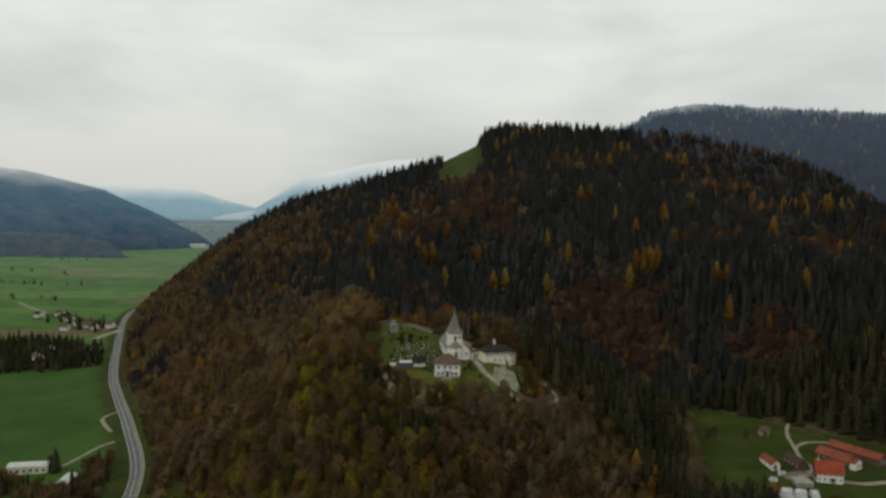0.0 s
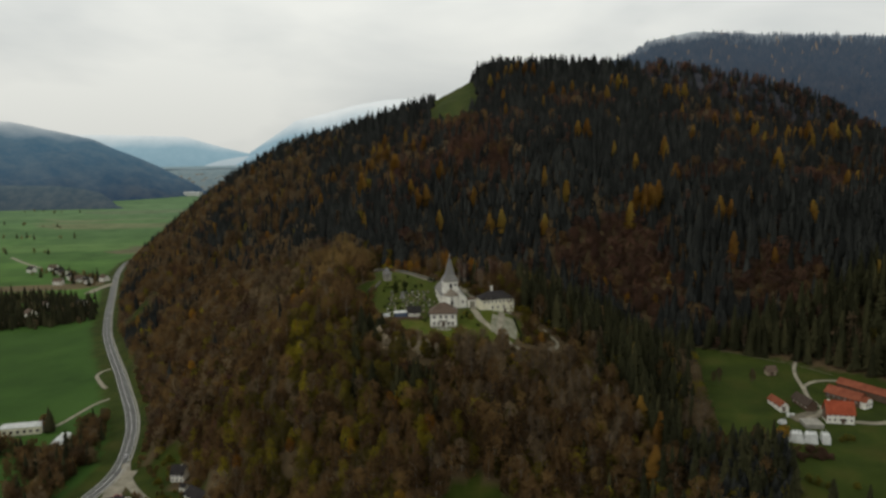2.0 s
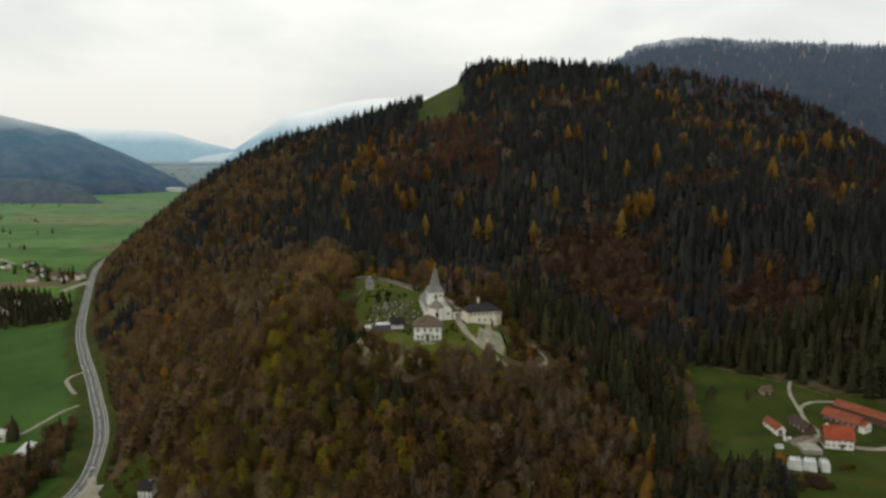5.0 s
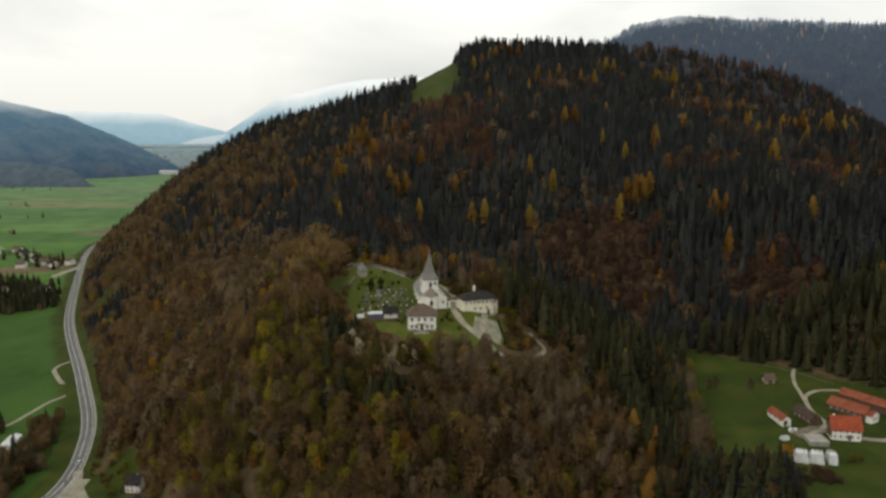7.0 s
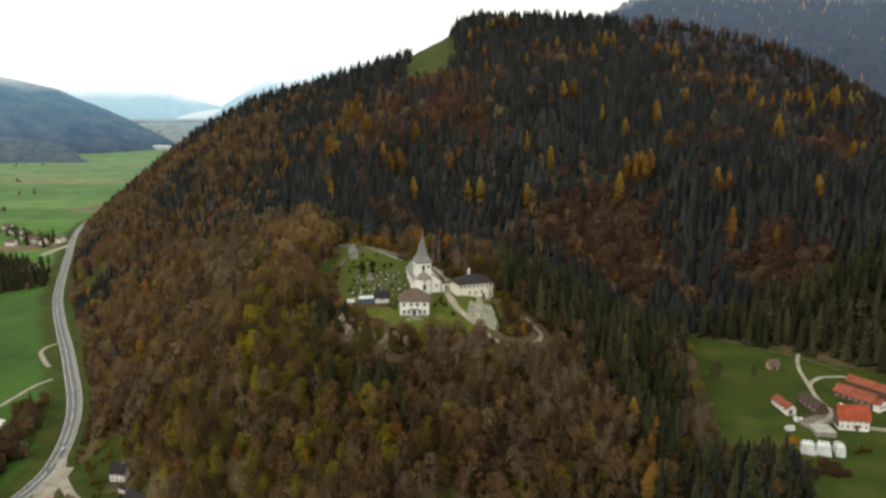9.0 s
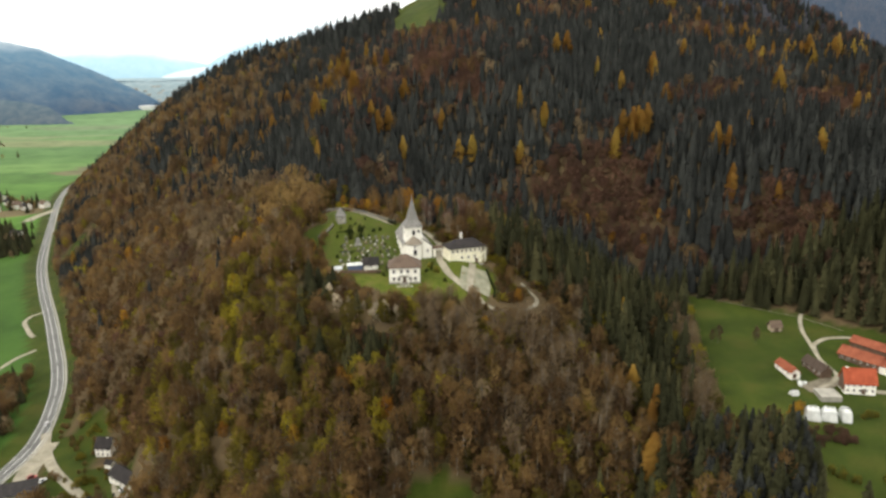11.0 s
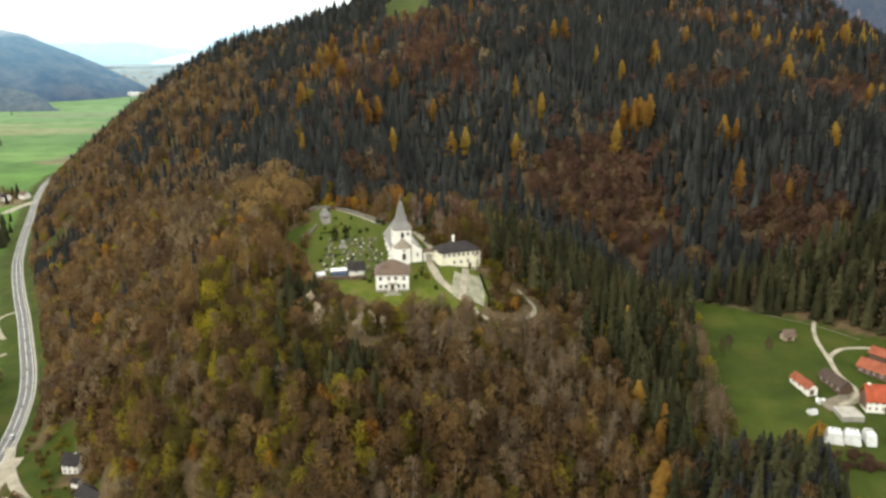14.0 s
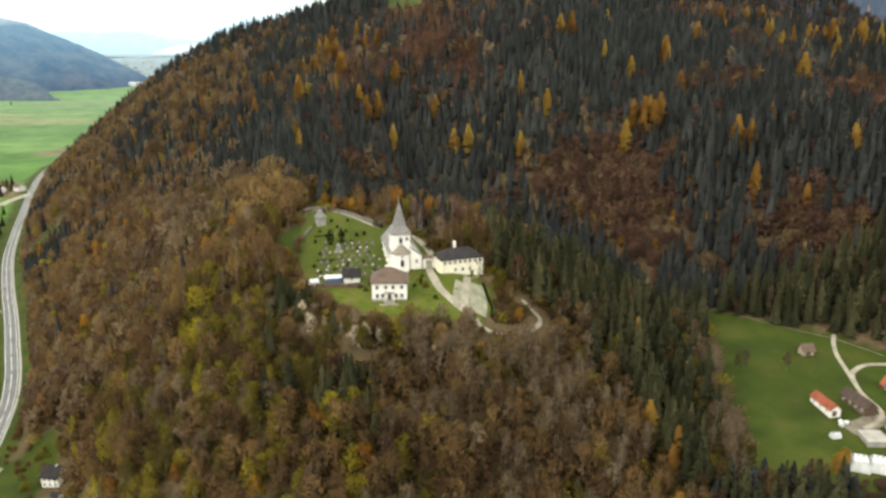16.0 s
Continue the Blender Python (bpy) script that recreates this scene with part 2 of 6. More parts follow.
def ripple(x, y, size, seed=0.0):
    """A cheap smooth unevenness between -1 and 1."""
    u, v = x / size + seed, y / size - 1.7 * seed
    return (np.sin(u + 1.3 * np.sin(0.7 * v + seed)) + np.sin(1.31 * v + 1.1 * np.sin(0.9 * u)) + np.sin(0.8 * (u + v) + 2 * seed)) / 3


def knoll_out(x, y):
    """Metres outside the rim of the church knoll (negative on top of it)."""
    dx, dy = x + 12, y - 36
    rx, ry = np.where(dx < 0, 56.0, 56.0), np.where(dy < 0, 46.0, 60.0)
    q = np.hypot(dx / rx, dy / ry) + 1e-6
    return np.hypot(dx, dy) * (1 - 1 / q)


def bench_rim(x, y):
    """Metres inside the left edge of the farm's meadow."""
    return (x - 104) * 0.965 - (y + 66) * 0.26


def terrain(x, y):
    x, y = np.asarray(x, float), np.asarray(y, float)
    rs = road_side(x, y)
    valley = -86.0 - 4.5 * (1 / (1 + np.exp(np.clip((rs + 26) / 9, -50, 50))))
    valley = valley - 3.0 * np.clip((y - 300) / 2500, 0, 1)
    # main hill: a winding ridge, cut by the flank over the road and by the one over the farm
    hill = np.full(x.shape, -400.0)
    for a, b in zip(RIDGE, RIDGE[1:]):
        d, t = seg_near(x, y, a, b)
        west = np.clip((a[0] + t * (b[0] - a[0]) - x) / (d + 1), 0, 1)
        hill = np.maximum(hill, a[2] + t * (b[2] - a[2]) - (0.27 + 0.4 * west) * d)
    left = -86 + 0.82 * (rs - 9 - 58 / (1 + np.exp((y - 34) / 10)))
    front = -30 + 0.88 * (0.628 * (x - 140) + 0.778 * (y - 70))
    # towards the farm the hill ends in a spur, behind which a side valley opens
    crest = np.interp(x, (214, 240, 262, 280, 300, 320, 345, 400, 520, 700), (900, 670, 575, 490, 390, 320, 272, 200, 90, 0))
    hill = hill - 0.5 * soft(y - crest, 10.0)
    hill = smin(hill, smin(left, front, 8), 8) + 2.0 * ripple(x, y, 31, 2.0)
    # knoll of the church, and the neck that ties it to the hill
    out, ang = knoll_out(x, y), np.arctan2(y - 36, x + 12)
    slope = 0.52 + 0.6 * np.clip(-np.cos(ang), 0, 1) ** 1.5
    top = 0.15 * np.clip(y, -14, 78) + 0.04 * np.clip(x, -60, 0)
    knoll = top - slope * soft(out, 4.0) - 1.6 * soft(out - 48, 4.0) * np.clip(-np.cos(ang), 0, 1) ** 2 * (y < 70) + 1.2 * ripple(x, y, 14, 1.0) * np.clip(out / 12, 0, 1)
    knoll = knoll + 2.2 * np.exp(-((x - 22) / 6) ** 2 - ((y - 15) / 5) ** 2) - 2.6 * np.exp(-((x - 37) / 8) ** 2 - ((y - 12) / 12) ** 2)
    neck = np.full(x.shape, -400.0)
    for a, b in zip(((-45, 85, 11), (-70, 180, 26), (-50, 270, 50)), ((-70, 180, 26), (-50, 270, 50), (-20, 340, 70))):
        d, t = seg_near(x, y, a, b)
        neck = np.maximum(neck, a[2] + t * (b[2] - a[2]) - 0.6 * soft(d - 18, 5))
    neck = smin(neck, left, 8)
    # farm bench
    bench = -33.5 + 0.07 * np.clip(y + 40, -40, 110) - 0.55 * soft(-bench_rim(x, y), 6) - 0.42 * soft(-92 - y, 8)
    foot = -47 - 0.45 * soft(np.hypot(x - 8, y + 118) - 34, 6)
    z = smax(smax(smax(smax(valley, hill, 5), knoll, 3), neck, 5), smax(bench, foot, 4), 4)
    return z


def height(x, y):
    return float(terrain(np.array([x]), np.array([y]))[0])


# ---- building blocks ----
def material_list(me, *mats):
    for m in mats:
        me.materials.append(m)


def part(name, bm, material, parent, label=""):
    """One mesh object from a bmesh, under a thing or a part."""
    me = bpy.data.meshes.new(name)
    bm.to_mesh(me)
    bm.free()
    me.materials.append(material)
    ob = new(name, me)
    ob.parent = parent
    if label:
        tagged(ob, label)
    return ob


def thing(name, label, category, m=None, group="", kind=""):
    ob = new(name)
    ob.empty_display_size = 0.5
    if m is not None:
        ob.matrix_basis = m
    return tagged(ob, label, category, group, kind)


def raw_mesh(name, verts, faces, mats, index=None, smooth=False):
    """A mesh from arrays of corners and triangles."""
    verts, faces = np.asarray(verts, np.float32), np.asarray(faces, np.int32)
    me = bpy.data.meshes.new(name)
    me.vertices.add(len(verts)); me.vertices.foreach_set("co", verts.ravel())
    k = faces.shape[1]
    me.loops.add(faces.size); me.loops.foreach_set("vertex_index", faces.ravel())
    me.polygons.add(len(faces)); me.polygons.foreach_set("loop_start", np.arange(len(faces), dtype=np.int32) * k)
    if index is not None:
        me.polygons.foreach_set("material_index", np.asarray(index, np.int32))
    if smooth:
        me.polygons.foreach_set("use_smooth", np.ones(len(faces), bool))
    material_list(me, *mats)
    me.update(calc_edges=True)
    return me


def box(bm, x0, y0, z0, x1, y1, z1):
    v = [bm.verts.new((x, y, z)) for z in (z0, z1) for x, y in ((x0, y0), (x1, y0), (x1, y1), (x0, y1))]
    for q in ((3, 2, 1, 0), (4, 5, 6, 7), (0, 1, 5, 4), (1, 2, 6, 5), (2, 3, 7, 6), (3, 0, 4, 7)):
        bm.faces.new([v[k] for k in q])
    return bm


def boxes(*sizes):
    bm = bmesh.new()
    for s in sizes:
        box(bm, *s)
    return bm


def poly(corners, faces):
    bm = bmesh.new()
    v = [bm.verts.new(c) for c in corners]
    for q in faces:
        bm.faces.new([v[k] for k in q])
    bmesh.ops.recalc_face_normals(bm, faces=bm.faces)
    return bm


def gable_body(L, W, h, rh, sink=2.5):
    a, b = L / 2, W / 2
    c = [(-a, -b, -sink), (a, -b, -sink), (a, b, -sink), (-a, b, -sink), (-a, -b, h), (a, -b, h), (a, b, h), (-a, b, h), (-a, 0, h + rh), (a, 0, h + rh)]
    return poly(c, ((3, 2, 1, 0), (0, 1, 5, 4), (2, 3, 7, 6), (1, 2, 6, 9, 5), (3, 0, 4, 8, 7), (4, 5, 9, 8), (6, 7, 8, 9)))


def gable_side(L, W, h, rh, side, over=0.6, thick=0.22):
    """One pitched slab of a gable roof."""
    a, b, s = L / 2 + over, W / 2, rh / (W / 2)
    y0, z0 = side * (b + over), h - over * s + 0.03
    c = [(-a, y0, z0), (a, y0, z0), (a, 0, h + rh + 0.03), (-a, 0, h + rh + 0.03)]
    c += [(x, y, z + thick) for x, y, z in c]
    return poly(c, ((0, 1, 2, 3), (4, 5, 6, 7), (0, 1, 5, 4), (1, 2, 6, 5), (2, 3, 7, 6), (3, 0, 4, 7)))


def hip_roof(L, W, h, rh, over=0.6, ridge=None, flare=0.0):
    a, b = L / 2 + over, W / 2 + over
    r = (L - W) / 2 if ridge is None else ridge
    r = max(r, 0.02)
    c = [(-a, -b, h), (a, -b, h), (a, b, h), (-a, b, h), (-a, -b, h + 0.22), (a, -b, h + 0.22), (a, b, h + 0.22), (-a, b, h + 0.22)]
    if flare:
        c += [(x * (1 - flare), y * (1 - flare), h + 0.22 + rh * flare * 0.5) for x, y, z in c[4:8]]
        c += [(-r, 0, h + rh), (r, 0, h + rh)]
        fs = ((3, 2, 1, 0), (0, 1, 5, 4), (1, 2, 6, 5), (2, 3, 7, 6), (3, 0, 4, 7), (4, 5, 9, 8), (5, 6, 10, 9), (6, 7, 11, 10), (7, 4, 8, 11),
              (8, 9, 13, 12), (9, 10, 13), (10, 11, 12, 13), (11, 8, 12))
    else:
        c += [(-r, 0, h + rh), (r, 0, h + rh)]
        fs = ((3, 2, 1, 0), (0, 1, 5, 4), (1, 2, 6, 5), (2, 3, 7, 6), (3, 0, 4, 7), (4, 5, 9, 8), (5, 6, 9), (6, 7, 8, 9), (7, 4, 8))
    return poly(c, fs)


WINDOW_MESHES = {}


def window(parent, face, u, z, w, h, half, name="window", glass=None):
    """A framed window with a sill, set on a wall of the thing: face -y, +y, -x or +x; u along it, z its middle."""
    key = (round(w, 2), round(h, 2))
    if key not in WINDOW_MESHES:
        t = 0.11
        bm = boxes((-w / 2 - t, -0.09, -h / 2 - t, -w / 2, 0.05, h / 2 + t), (w / 2, -0.09, -h / 2 - t, w / 2 + t, 0.05, h / 2 + t),
                   (-w / 2, -0.09, h / 2, w / 2, 0.05, h / 2 + t), (-w / 2 - 0.1, -0.18, -h / 2 - t, w / 2 + 0.1, 0.05, -h / 2), (-0.04, -0.06, -h / 2, 0.04, 0.03, h / 2))
        me = bpy.data.meshes.new("window"); bm.to_mesh(me); bm.free(); me.materials.append(M_FRAME)
        bm = boxes((-w / 2, -0.035, -h / 2, w / 2, 0.04, h / 2))
        pane = bpy.data.meshes.new("pane"); bm.to_mesh(pane); bm.free(); pane.materials.append(M_GLASS)
        WINDOW_MESHES[key] = me, pane
    me, pane = WINDOW_MESHES[key]
    place = {"-y": pose(u, -half, z), "+y": pose(u, half, z, 0, 0, 180), "-x": pose(-half, u, z, 0, 0, -90), "+x": pose(half, u, z, 0, 0, 90)}[face]
    ob = new(name, me); ob.parent = parent; ob.matrix_basis = place
    g = new("pane", pane); g.parent = ob
    return ob


def house(name, label, category, x, y, turn, L, W, h, rh, wall, roof, kind="gable", over=0.6, z=None, rows=(), chimney=(), group="", door=None):
    """A building whose length lies along its own x. rows: (face, count, middle height, width, height, span)."""
    zz = height(x, y) if z is None else z
    t = thing(name, label, category, pose(x, y, zz, 0, 0, turn), group)
    if kind == "gable":
        part("wall", gable_body(L, W, h, rh), wall, t)
        for s in (-1, 1):
            part("roof_slope", gable_side(L, W, h, rh, s, over), roof, t)
        part("ridge_cap", boxes((-L / 2 - over, -0.16, h + rh + 0.16, L / 2 + over, 0.16, h + rh + 0.34)), roof, t)
    else:
        part("wall", boxes((-L / 2, -W / 2, -2.5, L / 2, W / 2, h)), wall, t)
        part("roof", hip_roof(L, W, h + 0.004, rh, over), roof, t)
    for face, count, zc, w, hh, span in rows:
        for k in range(count):
            u = 0 if count == 1 else -span / 2 + span * k / (count - 1)
            window(t, face, u, zc, w, hh, (W if "y" in face else L) / 2)
    for cx, cy, top in chimney:
        part("chimney", boxes((cx - 0.4, cy - 0.4, h * 0.9, cx + 0.4, cy + 0.4, h + top), (cx - 0.5, cy - 0.5, h + top, cx + 0.5, cy + 0.5, h + top + 0.15)), M_PLASTER, t)
    if door:
        face, u, w, hh = door
        d = part("door", boxes((-w / 2, -0.08, 0, w / 2, 0.05, hh), (-w / 2 - 0.15, -0.12, 0, -w / 2, 0.05, hh + 0.15), (w / 2, -0.12, 0, w / 2 + 0.15, 0.05, hh + 0.15)), M_WOOD, t, "brown wooden door")
        half = (W if "y" in face else L) / 2
        d.matrix_basis = {"-y": pose(u, -half, 0), "+y": pose(u, half, 0, 0, 0, 180), "-x": pose(-half, u, 0, 0, 0, -90), "+x": pose(half, u, 0, 0, 0, 90)}[face]
    return t


# ---- ground ----
def inside(x, y, ring):
    """Which places lie within a ring of corners."""
    res = np.zeros(np.shape(x), bool)
    for (ax, ay), (bx, by) in zip(ring, ring[1:] + ring[:1]):
        cross = ((ay > y) != (by > y)) & (x < (bx - ax) * (y - ay) / (by - ay + 1e-12) + ax)
        res ^= cross
    return res


YARD = ((-30, 14), (-18, 0), (-10, -6.5), (-2, -8.5), (8, -9), (20, -8), (26, -7), (33, -5), (38, 2), (39, 16), (20, 34), (13, 52), (-4, 70), (-13, 79), (-37, 95), (-41, 88), (-38, 55), (-36, 33))
DRIVE = ((15.4, 30), (15.1, 25), (16, 17), (18, 9), (22, 2), (26.5, -3), (31, -7), (35, -9.3), (40, -9), (46, -6), (51, -2), (54.6, 2), (55.6, 6), (53, 9), (50, 13))
GLADES = ((18, 580, 32, 128), (-300, 380, 13, 38), (-247, 262, 11, 26), (-152, 28, 13, 26), (-136, -4, 20, 17), (-112, -30, 14, 9), (9, -98, 13, 17), (-40, 52, 9, 16))


def open_grass(x, y):
    """Where grass grows and no wood stands."""
    x, y = np.asarray(x, float), np.asarray(y, float)
    wob = 4 * ripple(x, y, 9, 3)
    g = inside(x, y, YARD)
    g |= (bench_rim(x, y) + wob > 1) & (0.628 * (x - 138) + 0.778 * (y - 61) + 0.6 * wob < 0) & (y + wob > -112) & ((y > -74) | (x > 134 + 0.33 * (y + 72) + 0.4 * wob))
    for cx, cy, rx, ry in GLADES:
        g |= np.hypot((x - cx) / rx, (y - cy) / ry) + 0.05 * wob < 1
    g |= (road_side(x, y) < 13) | ((y > 560) & (terrain(x, y) < -78))
    return g


def ground_sheet():
    def axis(lo, hi, step, reach, grow):
        a = list(np.arange(lo, hi + 0.1, step))
        s = step
        while a[-1] < reach[1]:
            s *= grow; a.append(a[-1] + s)
        s = step
        while a[0] > reach[0]:
            s *= grow; a.insert(0, a[0] - s)
        return np.array(a)
    xs, ys = axis(-520, 620, 5.0, (-4700, 4700), 1.13), axis(-200, 860, 5.0, (-3500, 4850), 1.13)
    xs, ys = np.unique(np.concatenate([xs, np.arange(-47.5, 75, 5)])), np.unique(np.concatenate([ys, np.arange(-27.5, 105, 5)]))
    X, Y = np.meshgrid(xs, ys)
    Z = terrain(X, Y)
    V = np.stack([X, Y, Z], -1).reshape(-1, 3)
    nx, ny = len(xs), len(ys)
    i = (np.arange(ny - 1)[:, None] * nx + np.arange(nx - 1)).ravel()
    F = np.stack([i, i + 1, i + nx + 1, i + nx], -1)
    me = raw_mesh("ground", V, F, [M_GROUND], smooth=True)
    g = open_grass(X, Y).astype(np.float32).ravel()
    rs = road_side(X, Y).ravel()
    me.attributes.new("grass", "FLOAT", "POINT").data.foreach_set("value", g)
    me.attributes.new("crop", "FLOAT", "POINT").data.foreach_set("value", np.clip((Y.ravel() - 400) / 60, 0, 1).astype(np.float32))
    lawn = inside(X, Y, YARD) * np.where(Y < 13 + 0.25 * X, 0.85, 0.35)
    me.attributes.new("lawn", "FLOAT", "POINT").data.foreach_set("value", lawn.astype(np.float32).ravel())
    me.attributes.new("field", "FLOAT", "POINT").data.foreach_set("value", ((rs < -14) | (Y.ravel() > 900)).astype(np.float32))
    return tagged(new("ground", me), "valley fields, meadows and leaf-covered forest slopes", "ground", kind="structure")


def ground_material():
    m, n, l, b = node_material("ground_cover", 0.95)
    b.inputs["Specular IOR Level"].default_value = 0.1
    floor = noise_node(n, l, 0.25, 6, 0.6)
    fr = ramp(n, ((0.25, (0.045, 0.033, 0.018)), (0.55, (0.082, 0.058, 0.030)), (0.8, (0.130, 0.094, 0.046))))
    l.new(floor.outputs[0], fr.inputs[0])
    lawn, blades = noise_node(n, l, 0.06, 4), noise_node(n, l, 1.4, 5, 0.7)
    gr = ramp(n, ((0.3, (0.021, 0.031, 0.0042)), (0.5, (0.030, 0.044, 0.0056)), (0.72, (0.048, 0.051, 0.0095))))
    l.new(lawn.outputs[0], gr.inputs[0])
    bl = ramp(n, ((0.2, (0.7, 0.7, 0.7)), (0.8, (1.2, 1.2, 1.15))))
    l.new(blades.outputs[0], bl.inputs[0])
    # parcels of the valley, long across it
    tc = n.new("ShaderNodeTexCoord")
    mp = n.new("ShaderNodeMapping")
    mp.inputs["Rotation"].default_value, mp.inputs["Scale"].default_value = (0, 0, radians(-24)), (0.0028, 0.0075, 0.0)
    l.new(tc.outputs["Object"], mp.inputs[0])
    vo = n.new("ShaderNodeTexVoronoi"); vo.inputs["Scale"].default_value = 1.0
    vo.distance = "CHEBYCHEV"
    l.new(mp.outputs[0], vo.inputs["Vector"])
    sep = n.new("ShaderNodeSeparateColor"); l.new(vo.outputs["Color"], sep.inputs[0])
    pr = ramp(n, ((0.0, (0.044, 0.099, 0.015)), (0.3, (0.060, 0.129, 0.021)), (0.5, (0.079, 0.146, 0.032)), (0.68, (0.051, 0.108, 0.019)), (0.84, (0.139, 0.121, 0.053)), (0.93, (0.110, 0.085, 0.047)), (1.0, (0.058, 0.101, 0.025))))
    pr.color_ramp.interpolation = "CONSTANT"
    l.new(sep.outputs[0], pr.inputs[0])
    at = n.new("ShaderNodeAttribute"); at.attribute_name = "grass"
    af = n.new("ShaderNodeAttribute"); af.attribute_name = "field"
    ac = n.new("ShaderNodeAttribute"); ac.attribute_name = "crop"
    al = n.new("ShaderNodeAttribute"); al.attribute_name = "lawn"
    # young crops near the road; parcels beyond, greyed with distance haze in their colour
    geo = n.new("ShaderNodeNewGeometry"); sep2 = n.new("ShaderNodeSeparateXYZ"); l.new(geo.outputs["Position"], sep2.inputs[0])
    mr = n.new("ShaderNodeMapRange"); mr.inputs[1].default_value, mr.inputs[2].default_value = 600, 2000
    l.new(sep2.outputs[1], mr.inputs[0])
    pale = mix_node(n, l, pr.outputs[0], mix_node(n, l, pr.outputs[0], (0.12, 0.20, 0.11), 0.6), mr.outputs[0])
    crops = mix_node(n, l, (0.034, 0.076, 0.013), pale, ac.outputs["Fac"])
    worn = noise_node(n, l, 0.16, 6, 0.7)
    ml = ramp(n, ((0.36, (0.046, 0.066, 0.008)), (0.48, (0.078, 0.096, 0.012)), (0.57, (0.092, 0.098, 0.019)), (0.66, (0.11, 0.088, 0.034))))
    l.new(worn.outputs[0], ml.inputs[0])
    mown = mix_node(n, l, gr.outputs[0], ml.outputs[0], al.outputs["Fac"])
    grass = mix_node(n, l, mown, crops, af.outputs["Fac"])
    patchy = noise_node(n, l, 0.018, 7, 0.68)
    pt = ramp(n, ((0.3, (0.68, 0.7, 0.7)), (0.5, (1.0, 1.0, 1.0)), (0.7, (1.35, 1.25, 1.3))))
    l.new(patchy.outputs[0], pt.inputs[0])
    grass = mix_node(n, l, grass, pt.outputs[0], 1.0, "MULTIPLY")
    grass = mix_node(n, l, grass, bl.outputs[0], 1.0, "MULTIPLY")
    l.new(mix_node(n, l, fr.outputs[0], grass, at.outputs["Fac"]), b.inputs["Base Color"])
    bp = n.new("ShaderNodeBump"); bp.inputs["Strength"].default_value, bp.inputs["Distance"].default_value = 0.5, 0.3
    l.new(blades.outputs[0], bp.inputs["Height"]); l.new(bp.outputs[0], b.inputs["Normal"])
    return m


M_GROUND = ground_material()
ground_sheet()


def smooth_line(points, step=5.0):
    """Catmull-Rom through plan points, about step metres apart."""
    p = [np.array(q, float) for q in points]
    p = [2 * p[0] - p[1]] + p + [2 * p[-1] - p[-2]]
    out = []
    for a, b, c, d in zip(p, p[1:], p[2:], p[3:]):
        for t in np.linspace(0, 1, max(2, int(np.linalg.norm(c - b) / step)), endpoint=False):
            out.append(0.5 * (2 * b + (c - a) * t + (2 * a - 5 * b + 4 * c - d) * t * t + (3 * b - a - 3 * c + d) * t ** 3))
    out.append(p[-2])
    return np.array(out)


def ribbon(name, points, width, lift, material, offset=0.0, dash=None, step=4.0, drape=True):
    """A strip along a line, lying on the ground; offset to its right; dash: (on, off) metres."""
    q = smooth_line(points, step)
    d = np.gradient(q, axis=0)
    d /= np.linalg.norm(d, axis=1)[:, None] + 1e-9
    nrm = np.stack([d[:, 1], -d[:, 0]], -1)
    rows = []
    cols = max(2, int(width / 2.5) + 1)
    for u in np.linspace(-0.5, 0.5, cols):
        p = q + nrm * (offset + u * width)
        zc = terrain(q[:, 0], q[:, 1]) if not drape else terrain(p[:, 0], p[:, 1])
        rows.append(np.column_stack([p, zc + lift]))
    n = len(q)
    V = np.concatenate(rows)
    run = np.r_[0, np.cumsum(np.linalg.norm(np.diff(q, axis=0), axis=1))]
    F = [(c * n + k, (c + 1) * n + k, (c + 1) * n + k + 1, c * n + k + 1) for c in range(cols - 1) for k in range(n - 1)
         if not dash or run[k] % sum(dash) < dash[0]]
    return new(name, raw_mesh(name, V, np.array(F)[:, ::-1], [material]))


tagged(ribbon("road", ROAD_LINE, 6.9, 0.22, M_ASPHALT, 0.2), "grey asphalt main road curving along the hill's foot", "road", kind="structure")
tagged(ribbon("footway", ROAD_LINE, 1.1, 0.36, M_CONCRETE, 4.7), "pale paved footway beside the main road", "pavement", kind="structure")
tagged(ribbon("edge_line", ROAD_LINE, 0.26, 0.30, M_LINE, -2.9), "white painted edge line", "road marking", kind="structure")
tagged(ribbon("edge_line", ROAD_LINE, 0.26, 0.30, M_LINE, 3.3), "white painted edge line", "road marking", kind="structure")
tagged(ribbon("centre_line", ROAD_LINE, 0.32, 0.30, M_LINE, 0.2, (22, 4), 2.0), "white dashed centre line", "road marking", kind="structure")


